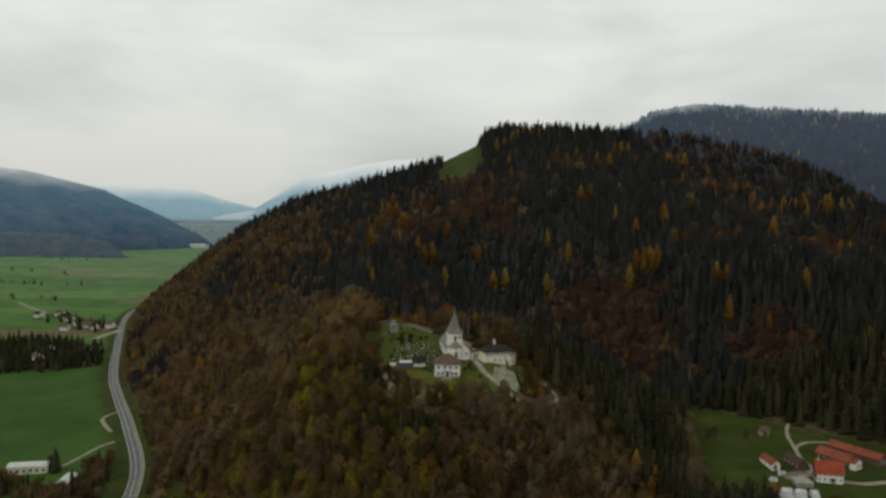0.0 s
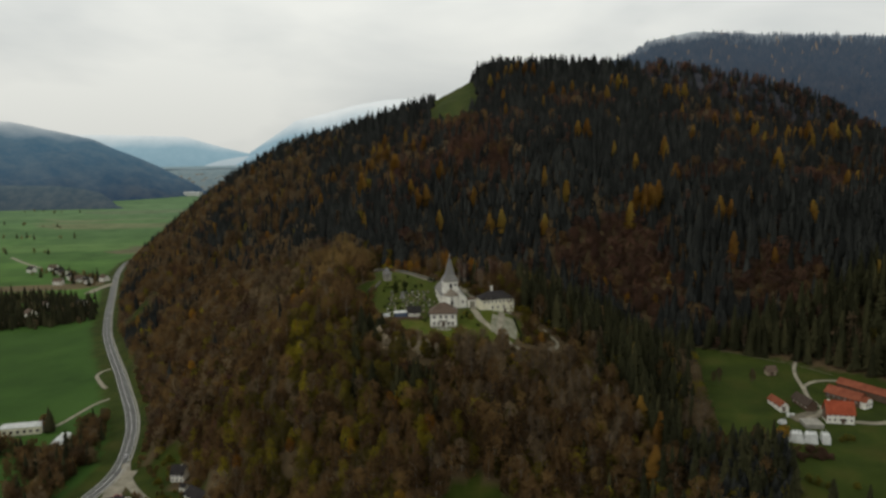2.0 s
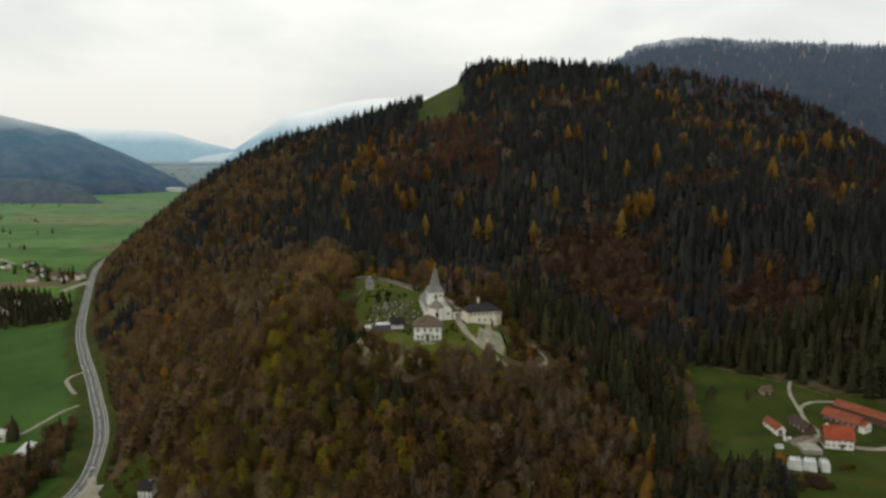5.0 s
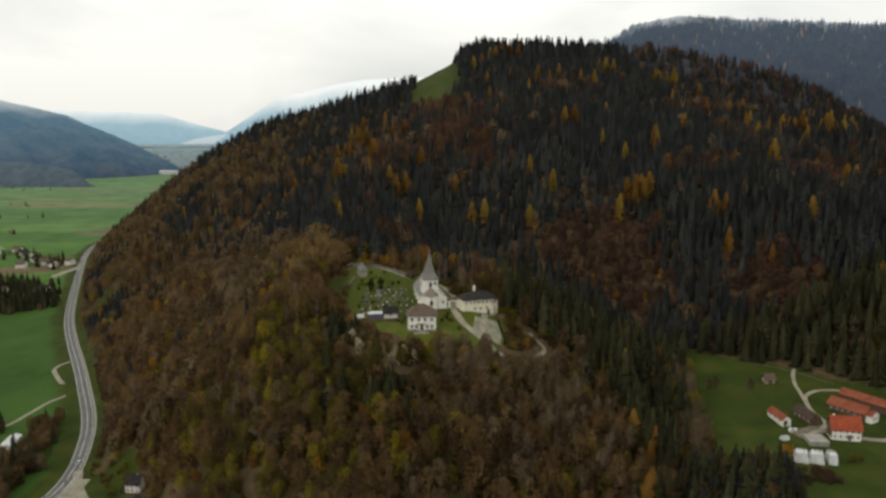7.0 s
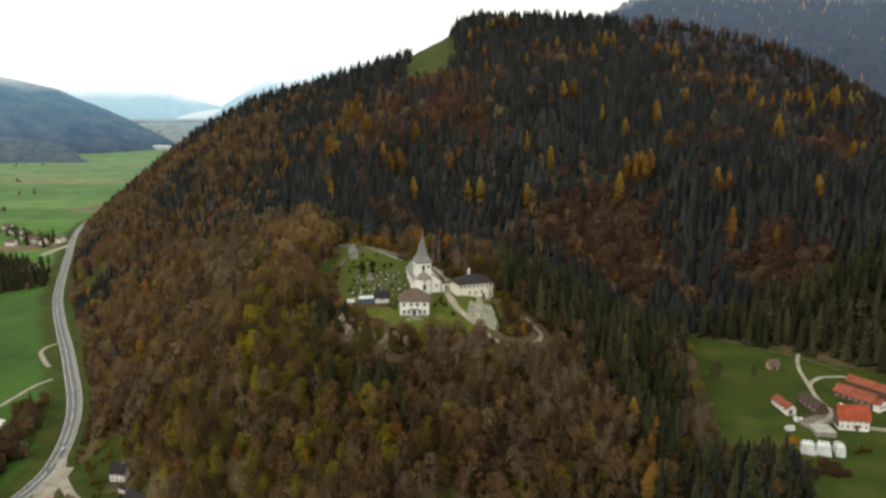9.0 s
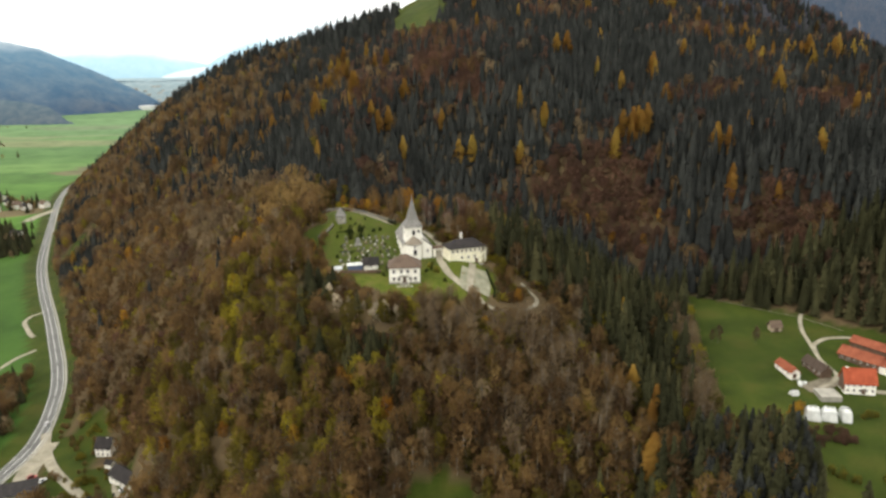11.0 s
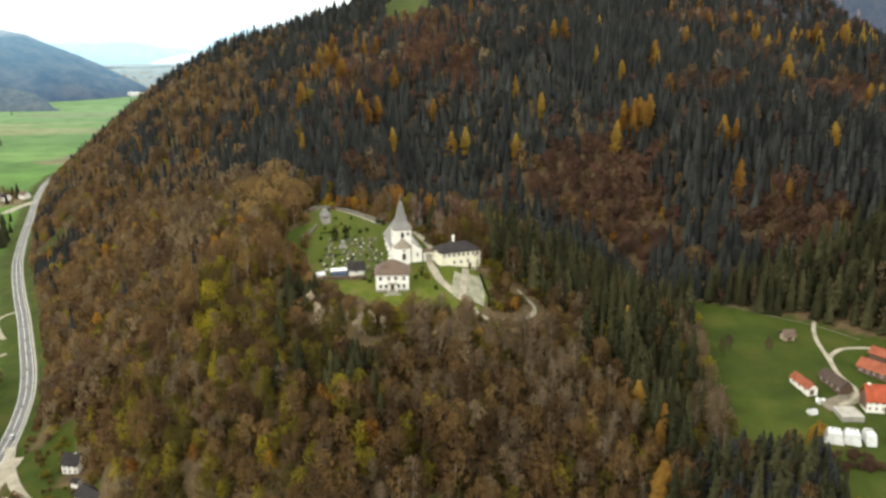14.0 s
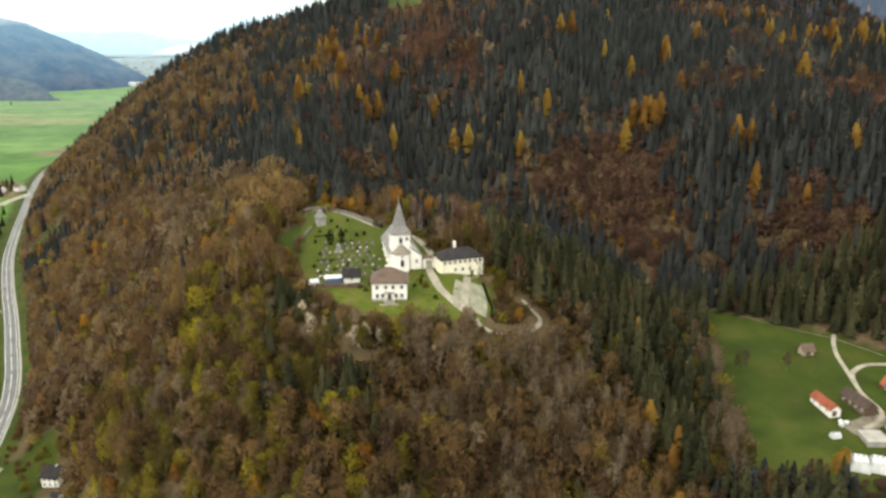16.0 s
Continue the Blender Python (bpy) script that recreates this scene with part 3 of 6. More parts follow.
# ---- woods ----
def spruce_mesh(rng, blades=110, R=0.2, bare=0.06, broad=1.0):
    """A conifer one unit high: drooping boughs in loose whorls round a dark, jagged inner cone."""
    V, F = [], []
    n = 7
    for k in range(n):
        a = 6.283 * (k + rng.uniform(-0.3, 0.3)) / n
        r = R * rng.uniform(0.55, 0.8)
        V.append((r * math.cos(a), r * math.sin(a), bare + rng.uniform(0, 0.05)))
    V.append((0, 0, 0.97))
    F += [(k, (k + 1) % n, n) for k in range(n)]
    for k in range(blades):
        f = ((k + rng.uniform()) / blades) ** 0.9
        z = bare + 0.06 + (0.93 - bare) * f
        r = (R * (1 - f) ** 0.82 + 0.012) * rng.uniform(0.62, 1.15)
        a = 2.399963 * k + rng.uniform(-1.2, 1.2)
        w = broad * (0.02 + 0.06 * (1 - f)) * rng.uniform(0.7, 1.2)
        ca, sa = math.cos(a), math.sin(a)
        drop = r * rng.uniform(0.35, 0.8)
        c = len(V)
        V += [(-0.1 * r * ca, -0.1 * r * sa, min(1.0, z + 0.05)), (r * 0.72 * ca - w * sa, r * 0.72 * sa + w * ca, z - drop * 0.8), (r * 1.08 * ca, r * 1.08 * sa, z - drop),
              (r * 0.72 * ca + w * sa, r * 0.72 * sa - w * ca, z - drop * 0.8)]
        F += [(c, c + 3, c + 2), (c, c + 2, c + 1)] if blades > 70 else [(c, c + 3, c + 1)]
    return np.array(V), np.array(F), np.zeros(len(F), int)


def larch_mesh(rng, tiers=15, boughs=13):
    """A larch one unit high: a tall egg of loose feathery boughs with gaps between them."""
    V, F = [], []
    for k in range(tiers):
        f = k / (tiers - 1)
        z = 0.16 + 0.82 * f
        r = 0.165 * (math.sin(math.pi * min(0.999, 0.16 + 0.84 * f) ** 0.75) ** 0.75) + 0.014
        for j in range(boughs):
            a = rng.uniform(0, 6.3)
            rr, w = r * rng.uniform(0.55, 1.08), rng.uniform(0.03, 0.055)
            ca, sa = math.cos(a), math.sin(a)
            c, dz = len(V), rng.uniform(-0.03, 0.025)
            V += [(0, 0, z + 0.03), (rr * ca * 0.6 - w * sa, rr * sa * 0.6 + w * ca, z + dz + 0.008), (rr * ca, rr * sa, z + dz - 0.015),
                  (rr * ca * 0.6 + w * sa, rr * sa * 0.6 - w * ca, z + dz - 0.02), (rr * ca * 0.5, rr * sa * 0.5, z + dz - 0.06)]
            F += [(c, c + 1, c + 2), (c, c + 2, c + 3), (c, c + 4, c + 2)]
    return np.array(V), np.array(F), np.zeros(len(F), int)


def stem_mesh(rng, top=0.9, r=0.016, limbs=0, reach=0.25, start=0.3):
    """A tapered trunk with limbs, one unit high."""
    V, F = [], []

    def cone(a, b, ra, rb, n=4):
        a, b = np.array(a, float), np.array(b, float)
        w = (b - a) / np.linalg.norm(b - a)
        u = np.cross(w, (0.31, 0.9, 0.2)); u /= np.linalg.norm(u)
        v = np.cross(w, u)
        c = len(V)
        for p, rad in ((a, ra), (b, rb)):
            for j in range(n):
                V.append(tuple(p + rad * (math.cos(6.2832 * j / n) * u + math.sin(6.2832 * j / n) * v)))
        for j in range(n):
            k = (j + 1) % n
            F.append((c + j, c + k, c + n + k)); F.append((c + j, c + n + k, c + n + j))
    bend = rng.uniform(-0.03, 0.03, 2)
    cone((0, 0, -0.06), (bend[0], bend[1], top * 0.5), r, r * 0.7, 6)
    cone((bend[0], bend[1], top * 0.5), (0, 0, top), r * 0.7, r * 0.15, 5)
    for k in range(limbs):
        f = start + (0.85 - start) * (k + rng.uniform()) / limbs
        a = rng.uniform(0, 6.3)
        rr = reach * (1 - 0.55 * f) * rng.uniform(0.7, 1.1)
        mid = (rr * 0.55 * math.cos(a), rr * 0.55 * math.sin(a), f * top + 0.10)
        cone((0, 0, f * top * 0.92), mid, r * 0.42, r * 0.25, 3)
        cone(mid, (rr * math.cos(a + 0.2), rr * math.sin(a + 0.2), f * top + 0.2), r * 0.25, r * 0.05, 3)
    return np.array(V), np.array(F), np.ones(len(F), int)


def ico():
    bm = bmesh.new()
    bmesh.ops.create_icosphere(bm, subdivisions=1, radius=1)
    v, f = np.array([p.co[:] for p in bm.verts]), [tuple(p.index for p in q.verts) for q in bm.faces]
    bm.free()
    return v, f


ICO_V, ICO_F = ico()


def crown_mesh(rng, clumps=150, wide=0.32, low=0.25, leaf=0.05, lobes=7, core=0.6, sprays=0.7):
    """A broad-leaved crown one unit high: lobes of small bent leaf clumps, uneven, with gaps."""
    cs = [(0, 0, 0.6, min(0.24, wide))]
    for k in range(lobes):
        a = 2.4 * k + rng.uniform(-0.4, 0.4)
        d = wide * rng.uniform(0.3, 0.75)
        cz = low + 0.12 + (0.72 - low) * (k + rng.uniform()) / lobes
        cs.append((d * math.cos(a), d * math.sin(a), cz, wide * rng.uniform(0.4, 0.62) * (1.1 - 0.35 * cz)))
    V, F = [], []
    for cx, cy, cz, r in cs[:4] if core else ():
        c = len(V)
        for p in ICO_V:
            q = p * r * core * rng.uniform(0.6, 1.2)
            V.append((cx + q[0], cy + q[1], min(1.0, cz + q[2])))
        F += [tuple(c + k for k in f) for f in ICO_F]
    for k in range(clumps):
        d = rng.normal(size=3); d /= np.linalg.norm(d)
        if rng.uniform() < 0.5:
            cx, cy, cz, r = cs[rng.randint(len(cs))]
            d[2] = d[2] * 0.9 + 0.2
            p = np.array((cx, cy, cz)) + d * r * rng.uniform(0.3, 1.15)
        else:
            # anywhere in the egg of the whole crown, most of them near its skin
            q = rng.uniform(0.45, 1.0) ** 0.5
            mid, half = 0.5 * (low + 0.98), 0.5 * (0.96 - low)
            p = np.array((d[0] * wide * 1.12 * q * (1 - 0.3 * d[2]), d[1] * wide * 1.12 * q * (1 - 0.3 * d[2]), mid + d[2] * half * q))
        p[2] = min(p[2], 0.97)
        nrm = d + rng.normal(size=3) * 0.3 + (0, 0, 0.3); nrm /= np.linalg.norm(nrm)
        c = len(V)
        if rng.uniform() < sprays:
            # a twig spray: a slim blade that points up and out
            w = d * 0.45 + (0, 0, 0.95) + rng.normal(size=3) * 0.22
            w /= np.linalg.norm(w)
            side = np.cross(w, nrm); side /= np.linalg.norm(side)
            n, h = leaf * rng.uniform(0.35, 0.65), leaf * rng.uniform(1.9, 3.8)
            V += [tuple(p - w * h * 0.5 + side * n * rng.uniform(-0.3, 0.3)), tuple(p + side * n + w * h * rng.uniform(0, 0.3)), tuple(p - side * n + w * h * rng.uniform(0.1, 0.5))]
            F += [(c, c + 1, c + 2)]
            continue
        u = np.cross(nrm, rng.normal(size=3)); u /= np.linalg.norm(u)
        v = np.cross(nrm, u)
        s = leaf * rng.uniform(0.4, 0.8)
        for a in range(4):
            q = rng.uniform(0.6, 1.3) * s
            V.append(tuple(p + u * q * math.cos(a * 1.5708 + 0.5) + v * q * math.sin(a * 1.5708 + 0.5) + nrm * s * (0.25 if a % 2 else -0.2)))
        F += [(c, c + 1, c + 2), (c, c + 2, c + 3)]
    return np.array(V), np.array(F), np.zeros(len(F), int)


def merged(*parts):
    V, F, mat, base = [], [], [], 0
    for v, f, m in parts:
        V.append(v); F.append(f + base); mat.append(m); base += len(v)
    return np.concatenate(V), np.concatenate(F), np.concatenate(mat)


def rounding_of(v):
    """Outward direction of each point of a one-unit crown, slightly uneven."""
    r = np.random.RandomState(len(v))
    rad = np.hypot(v[:, 0], v[:, 1])
    slim = rad[v[:, 2] > 0.9].max(initial=0.0) < 0.075
    if slim:
        d = np.column_stack([v[:, 0], v[:, 1], 0.32 * rad + 0.01])
    else:
        k = 0.42 / max(0.2, rad.max())
        d = np.column_stack([v[:, 0] * k, v[:, 1] * k, (v[:, 2] - 0.45) * 0.95])
    d = d / (np.linalg.norm(d, axis=1)[:, None] + 1e-6) + np.array((0, 0, 0.1 if slim else 0.25)) + np.repeat(r.normal(size=(len(v) // 3 + 1, 3)), 3, 0)[:len(v)] * (0.06 if slim else 0.07)
    return d / np.linalg.norm(d, axis=1)[:, None]


def planted(name, templates, places, mats, label, category):
    """Many trees of one kind in one mesh. places: rows of x, y, z, height, girth, turn."""
    if not len(places):
        return None
    rng = np.random.RandomState(len(places))
    V, F, mat, tint, turned, base = [], [], [], [], [], 0
    pick = rng.randint(len(templates), size=len(places))
    for k, (v, f, m) in enumerate(templates):
        P = places[pick == k]
        if not len(P):
            continue
        c, s = np.cos(P[:, 5])[:, None], np.sin(P[:, 5])[:, None]
        g = (P[:, 3] * P[:, 4])[:, None]
        W = np.stack([P[:, 0, None] + g * (v[:, 0] * c - v[:, 1] * s), P[:, 1, None] + g * (v[:, 0] * s + v[:, 1] * c), P[:, 2, None] + P[:, 3, None] * v[:, 2]], -1)
        V.append(W.reshape(-1, 3))
        F.append((f[None] + (base + np.arange(len(P)) * len(v))[:, None, None]).reshape(-1, 3))
        mat.append(np.tile(m, len(P)))
        tint.append(np.repeat(rng.uniform(-0.5, 0.5, len(P)), len(v)))
        o = rounding_of(v)
        turned.append(np.stack([o[:, 0] * c - o[:, 1] * s, o[:, 0] * s + o[:, 1] * c, np.repeat(o[None, :, 2], len(P), 0)], -1).reshape(-1, 3))
        base += len(P) * len(v)
    me = raw_mesh(name, np.concatenate(V), np.concatenate(F), mats, np.concatenate(mat))
    me.attributes.new("tint", "FLOAT", "POINT").data.foreach_set("value", np.concatenate(tint).astype(np.float32))
    me.attributes.new("rounding", "FLOAT_VECTOR", "POINT").data.foreach_set("vector", np.concatenate(turned).astype(np.float32).ravel())
    return tagged(new(name, me), label, category, kind="stuff")


TR = np.random.RandomState(7)
SPRUCE = [merged(spruce_mesh(TR, 105), stem_mesh(TR, 0.97, 0.012)) for _ in range(6)]
SPRUCE_MID = [merged(spruce_mesh(TR, 70, 0.235, 0.05, 1.25)) for _ in range(6)]
SPRUCE_FAR = [merged(spruce_mesh(TR, 42, 0.24, 0.04, 1.45)) for _ in range(8)]
LARCH = [merged(larch_mesh(TR), stem_mesh(TR, 0.97, 0.012)) for _ in range(5)]
BROAD = [merged(crown_mesh(TR, 300, 0.245, 0.1, 0.042, 10, 0, 0.9), stem_mesh(TR, 0.8, 0.013, 4)) for _ in range(8)]
BROAD_FAR = [merged(crown_mesh(TR, 98, 0.25, 0.06, 0.07, 8, 0, 0.92)) for _ in range(8)]
THIN = [merged(crown_mesh(TR, 240, 0.2, 0.2, 0.038, 9, 0, 0.98), stem_mesh(TR, 0.95, 0.0115, 7, 0.2, 0.4)) for _ in range(6)]
GROVE = [merged(crown_mesh(TR, 160, 0.2, 0.35, 0.034, 7, 0, 0.97), stem_mesh(TR, 0.95, 0.016, 10, 0.22, 0.5)) for _ in range(4)]


def wood_places():
    """A jittered grid of trees over the slopes, and what grows at each."""
    rng = np.random.RandomState(11)
    out = []
    for y0, y1, cell in ((-190, 130, 5.0), (130, 340, 5.1), (340, 870, 6.1)):
        gx, gy = np.meshgrid(np.arange(-520, 640, cell), np.arange(y0, y1, cell))
        x = (gx + rng.uniform(-0.46, 0.46, gx.shape) * cell).ravel()
        y = (gy + rng.uniform(-0.46, 0.46, gy.shape) * cell).ravel()
        out.append(np.column_stack([x, y]))
    P = np.concatenate(out)
    x, y = P.T
    z = terrain(x, y)
    keep = ~open_grass(x, y) & (road_side(x, y) > 12)
    for dx, dy in ((5, 0), (-5, 0), (0, 5), (0, -5)):
        keep &= ~inside(x + dx, y + dy, YARD)
    ridge_y = np.interp(x, [r[0] for r in RIDGE], [r[1] for r in RIDGE])
    keep &= y < ridge_y + 45
    keep &= ~((x > 126) & (x < 240) & (y < -60) & (y > -80)) & ~((x > 152) & (x < 240) & (y < -60)) & ~((x < -75) & (y < -60)) & ~((x > 40) & (y < -150))
    for a, b in zip(DRIVE, DRIVE[1:]):
        keep &= seg_near(x, y, a, b)[0] > 2.8
    for cx, cy, r in CLEARINGS:
        keep &= np.hypot(x - cx, y - cy) > r
    for cx, cy, h in BRIGHT + GOLDEN:
        keep &= np.hypot(x - cx, y - cy + 3.5) > 6
    return x[keep], y[keep], z[keep], rng


BRIGHT = ((-166, 362, 13), (-195, 224, 12), (-177, 232, 12), (-164, 125, 11), (-75, 93, 12), (-38, -63, 9), (2, 84, 15), (17, 74, 12), (-19, 90, 8), (-22, 92, 8), (-15, 88, 8), (-27, 97, 8), (-33, 101, 8), (-79, 108, 11), (-199, 233, 12), (-167, 131, 11), (-91, 102, 12), (-85, 99, 11), (-94, -28, 9), (31, -20, 5), (135, -62, 8), (138, -59.5, 7), (132.5, -64, 7), (-66, -46, 8), (-56, 90, 11))
GOLDEN = ((-50, 104, 16), (-66, 144, 18), (-60, 121, 18), (-69, 119, 18), (-45, 98, 14), (-56, 112, 17), (-74, 132, 18), (-62, 104, 16), (-53, 92, 13), (-72, 104, 16), (-80, 140, 17), (-88, 150, 16))
CLEARINGS = ((-172, 46, 13), (-160, 14, 12), (-165, 25, 9), (-170, 38, 6), (-28, -14, 4.5), (-14, -24, 4.5), (-5, -28, 4), (-89, 73, 4), (57, -2, 3.5), (59, 5, 3.5), (-137, 20, 11), (-122, -8, 10.5), (-150, -8, 14), (-168, -10, 20), (-110, -19, 6), (-116, -26, 8))
WX, WY, WZ, WR = wood_places()


def near(x, y, cx, cy, rx, ry):
    return np.exp(-((x - cx) / rx) ** 2 - ((y - cy) / ry) ** 2)


def k_near(x, y):
    return (y < -10) & (x < 60)


def grow_woods():
    x, y, z, rng = WX, WY, WZ, WR
    n = len(x)
    u = rng.uniform(size=n)
    patch = ripple(x, y, 24, 5) + 0.6 * ripple(x, y, 9, 8)
    out = knoll_out(x, y)
    # chance of conifers: few on the knoll and over the road, most on the hill behind
    con = 0.99 / (1 + np.exp(-(y - np.where(x > 4, 80, np.where(x > -36, 92, 108)) - 1.1 * np.clip(-x - 30, 0, 400) + 0.75 * np.clip(x - 45, 0, 80)) / 9))
    ridge_y = np.interp(x, [r[0] for r in RIDGE], [r[1] for r in RIDGE])
    west = 1 / (1 + np.exp((x + 160) / 22))
    con = con * (1 - 0.9 * west) + 0.12 * west
    con = con - 0.5 * near(x, y, 15, 400, 75, 95)
    con = np.maximum(con, np.where(x < -325, 0.3, np.where(x < -150, 0.9, np.where(x < -70, 0.5, 0.9))) * np.exp(-((y - ridge_y + 12) / np.where(x < -150, 85, 34)) ** 2))
    for cx, cy, rx, ry, p in ((-262, 545, 40, 80, 0.92), (-238, 430, 24, 48, 0.85), (-200, 420, 26, 40, 0.5), (-125, 494, 34, 45, 0.85), (-85, 545, 30, 30, 0.8), (-120, 300, 34, 30, 0.8),
                              (-210, 267, 12, 22, 0.7), (-166, 122, 9, 10, 0.6), (-272, 318, 22, 40, 1.3), (-352, 490, 26, 45, 1.4)):
        con = np.maximum(con, p * near(x, y, cx, cy, rx, ry))
    gully_edge = np.interp(-y, (-60, 2, 12, 26, 42, 64, 83, 125), (68, 77, 80, 86, 89, 91, 90, 84))
    gully = 1 / (1 + np.exp(-(x - gully_edge) / 2.5)) / (1 + np.exp((bench_rim(x, y) + 9) / 2.0))
    con = np.maximum(con, 0.96 * gully * (y > -125) * (y < 120))
    con = np.where(x > 95, np.maximum(con, 0.96 / (1 + np.exp(-(0.628 * (x - 138) + 0.778 * (y - 63)) / 4))), con)
    con = np.where((out < 62) & (y < 84) & (x < 66) & ~((x > 38) & (y > 18)), 0.0, con)
    con = np.where((x > np.where(y > 20, 40, 51)) & (x < 76) & (y > 8) & (y < 110), np.maximum(con, 0.88), con)
    con = np.maximum(con, 0.95 * near(x, y, -16, -38, 15, 15))
    con = np.maximum(con, 0.9 * near(x, y, -40, -6, 14, 14))
    con = np.maximum(con, 0.3 * near(x, y, -58, 18, 14, 16))
    con = np.maximum(con, 1.0 * near(x, y, 118, -96, 36, 22))
    for cx, cy, rx, ry in RUST_PATCHES:
        con = con - 1.3 * near(x, y, cx, cy, rx, ry)
    gold = np.maximum(near(x, y, -62, 430, 24, 50), 0.8 * near(x, y, -45, 300, 20, 50))
    con = con - 0.9 * gold
    con = np.where((x < -42) & (y < 98 + 1.25 * np.clip(-x - 38, 0, 100) + 12 * ripple(x, y, 13, 2.0) + 6 * ripple(x, y, 5, 4.0)), np.minimum(con, 0.006 + 0.9 * near(x, y, -166, 122, 9, 10)), con)
    con = con - 0.25 / (1 + np.exp(-(x - 240) / 12)) * (y > 120)
    con = con + 0.35 * patch * (con > 0.15) * (con < 0.86)
    con = con - 0.7 / (1 + np.exp(-(ripple(x, y, 30, 3.3) - 0.5) / 0.06)) * (y > 150) * (x > -30) * ~((x > 120) & (x < 260) & (y < 260))
    con = np.where((x < -85) & (con < 0.16) & (y < 330), 0.008, con)
    is_con = u < con
    v = rng.uniform(size=n) + 0.16 * patch
    v = np.clip(v, 0, 0.99) + 0.34 * np.maximum(near(x, y, -45, -40, 45, 40), near(x, y, -95, 10, 45, 40)) * (v < 0.99) - 0.25 * near(x, y, 45, -40, 45, 45)
    rust = np.zeros(n)
    for cx, cy, rx, ry in RUST_PATCHES:
        rust = np.maximum(rust, near(x, y, cx, cy, rx * 1.2, ry * 1.2))
    kinds = np.where(is_con, "spruce", np.where(v < 0.5, "beech", np.where(v < 0.6, "twig", np.where(v < 1.25, "olive", "rust"))))
    back = (y > 130) | ((x > 68) & (y > 45))
    hem = (bench_rim(x, y) > -10) & (x > 80) & (y < 40) & (y > -62)
    kinds = np.where(~is_con & back, np.where(v < 0.08, "beech", np.where(v < 0.88, "rust", "twig")), kinds)
    kinds = np.where(~is_con & (rust > 0.45), np.where(v < 0.96, "rust", "beech"), kinds)
    kinds = np.where(~is_con & hem, np.where(v < 0.7, "twig", "olive"), kinds)
    flank = (x < -60 - 0.6 * np.clip(60 - y, 0, 100)) & ~is_con & (v < 0.9)
    kinds = np.where(flank, np.where(v < 0.2 + 0.35 * near(x, y, -105, 170, 45, 80), "twig", np.where(v < 0.66, "beech", np.where(v < 0.8, "rust", "olive"))), kinds)
    brow = (near(x, y, 34, -26, 36, 17) > 0.4) & ~is_con
    kinds = np.where(brow & (v < 0.3), "twig", kinds)
    grove = near(x, y, 16, 62, 17, 16) > 0.4
    kinds = np.where(grove, np.where(rng.uniform(size=n) < 0.45, "spruce", "grove"), kinds)
    stray = rng.uniform(size=n)
    kinds = np.where(~is_con & (near(x, y, 63, -6, 15, 16) > 0.4) & (stray > 0.25), np.where(stray > 0.7, "tan", "twig"), kinds)
    kinds = np.where(~is_con & (near(x, y, 42, -48, 44, 36) > 0.4) & (y < -12) & (stray > 0.62), np.where(stray > 0.86, "tan", "twig"), kinds)
    kinds = np.where(~is_con & (gold > 0.4), np.where(stray < 0.13, "larch", np.where(stray < 0.7, "tan", kinds)), kinds)
    kinds = np.where(is_con & (stray < 0.003 + 0.18 * near(x, y, 302, 275, 45, 34)) & (y > 130), "larch", kinds)
    kinds = np.where(~is_con & (stray < 0.012) & (y < 150), "orange", kinds)
    tall = {"spruce": (14, 22), "larch": (15, 21), "beech": (12, 17), "olive": (9, 14), "twig": (12, 17), "rust": (8, 13), "orange": (8, 12), "grove": (13, 17), "tan": (9, 13)}
    sets = {"spruce": (SPRUCE, M_SPRUCE, "dense dark green spruces covering the hillside", 1.0), "larch": (LARCH, M_LARCH, "orange autumn larches among the spruces", 1.0),
            "beech": (BROAD, M_BEECH, "brown autumn beeches on the slopes", 1.0), "olive": (BROAD, M_OLIVE, "yellow-green half-bare broadleaf trees on the slope", 1.0),
            "twig": (THIN, M_TWIG, "bare grey broadleaf trees with thin trunks", 1.0), "rust": (BROAD, M_RUST, "rust-red beeches in patches on the hill", 1.0),
            "orange": (BROAD, M_ORANGE, "bright orange autumn trees on the slope", 1.0), "grove": (GROVE, M_RUST, "bare pale-trunked trees behind the church", 1.0),
            "tan": (BROAD, M_TAN, "tan-gold autumn trees on a thin patch of the hill", 1.0)}
    for kind, (lo, hi) in tall.items():
        k = kinds == kind
        h = rng.uniform(lo, hi, k.sum()) * (1 - 0.12 * rng.uniform(size=k.sum()))
        rim = np.where((y[k] < 12) & (x[k] < 75), np.clip(0.45 + out[k] / 30, 0.45, 1), 1)
        h = h * rim
        for a, b in zip(DRIVE, DRIVE[1:]):
            h = np.where((seg_near(x[k], y[k] + 4, a, b)[0] < 5) & (y[k] < 20), np.minimum(h, 4.2), h)
        for cx, cy in ((-27, -9), (-14, -20), (-5, -24)):
            h = np.where((np.abs(x[k] - cx) < 4.5) & (y[k] < cy - 1) & (y[k] > cy - 15), np.minimum(h, 6.0), h)
        h = np.where(k_near(x[k], y[k]) & (kind == "spruce"), h * 0.7, h)
        if kind == "spruce":
            inner = (y[k] > 150) & (y[k] < ridge_y[k] - 45) & (x[k] < 270)
            h = h * np.where(inner, 0.8, 1.0) * np.where((y[k] > ridge_y[k] - 55) & (x[k] > 45) & (x[k] < 250), 1.3, 1.0)
        h = np.where((kind == "tan") & (y[k] > 200), h * 0.62, h)
        g = rng.uniform(0.8, 1.25, k.sum()) / rim ** 0.7 * np.where(k_near(x[k], y[k]) & (kind == "spruce"), 1.12, 1) * (1.35 if kind == "rust" else 1)
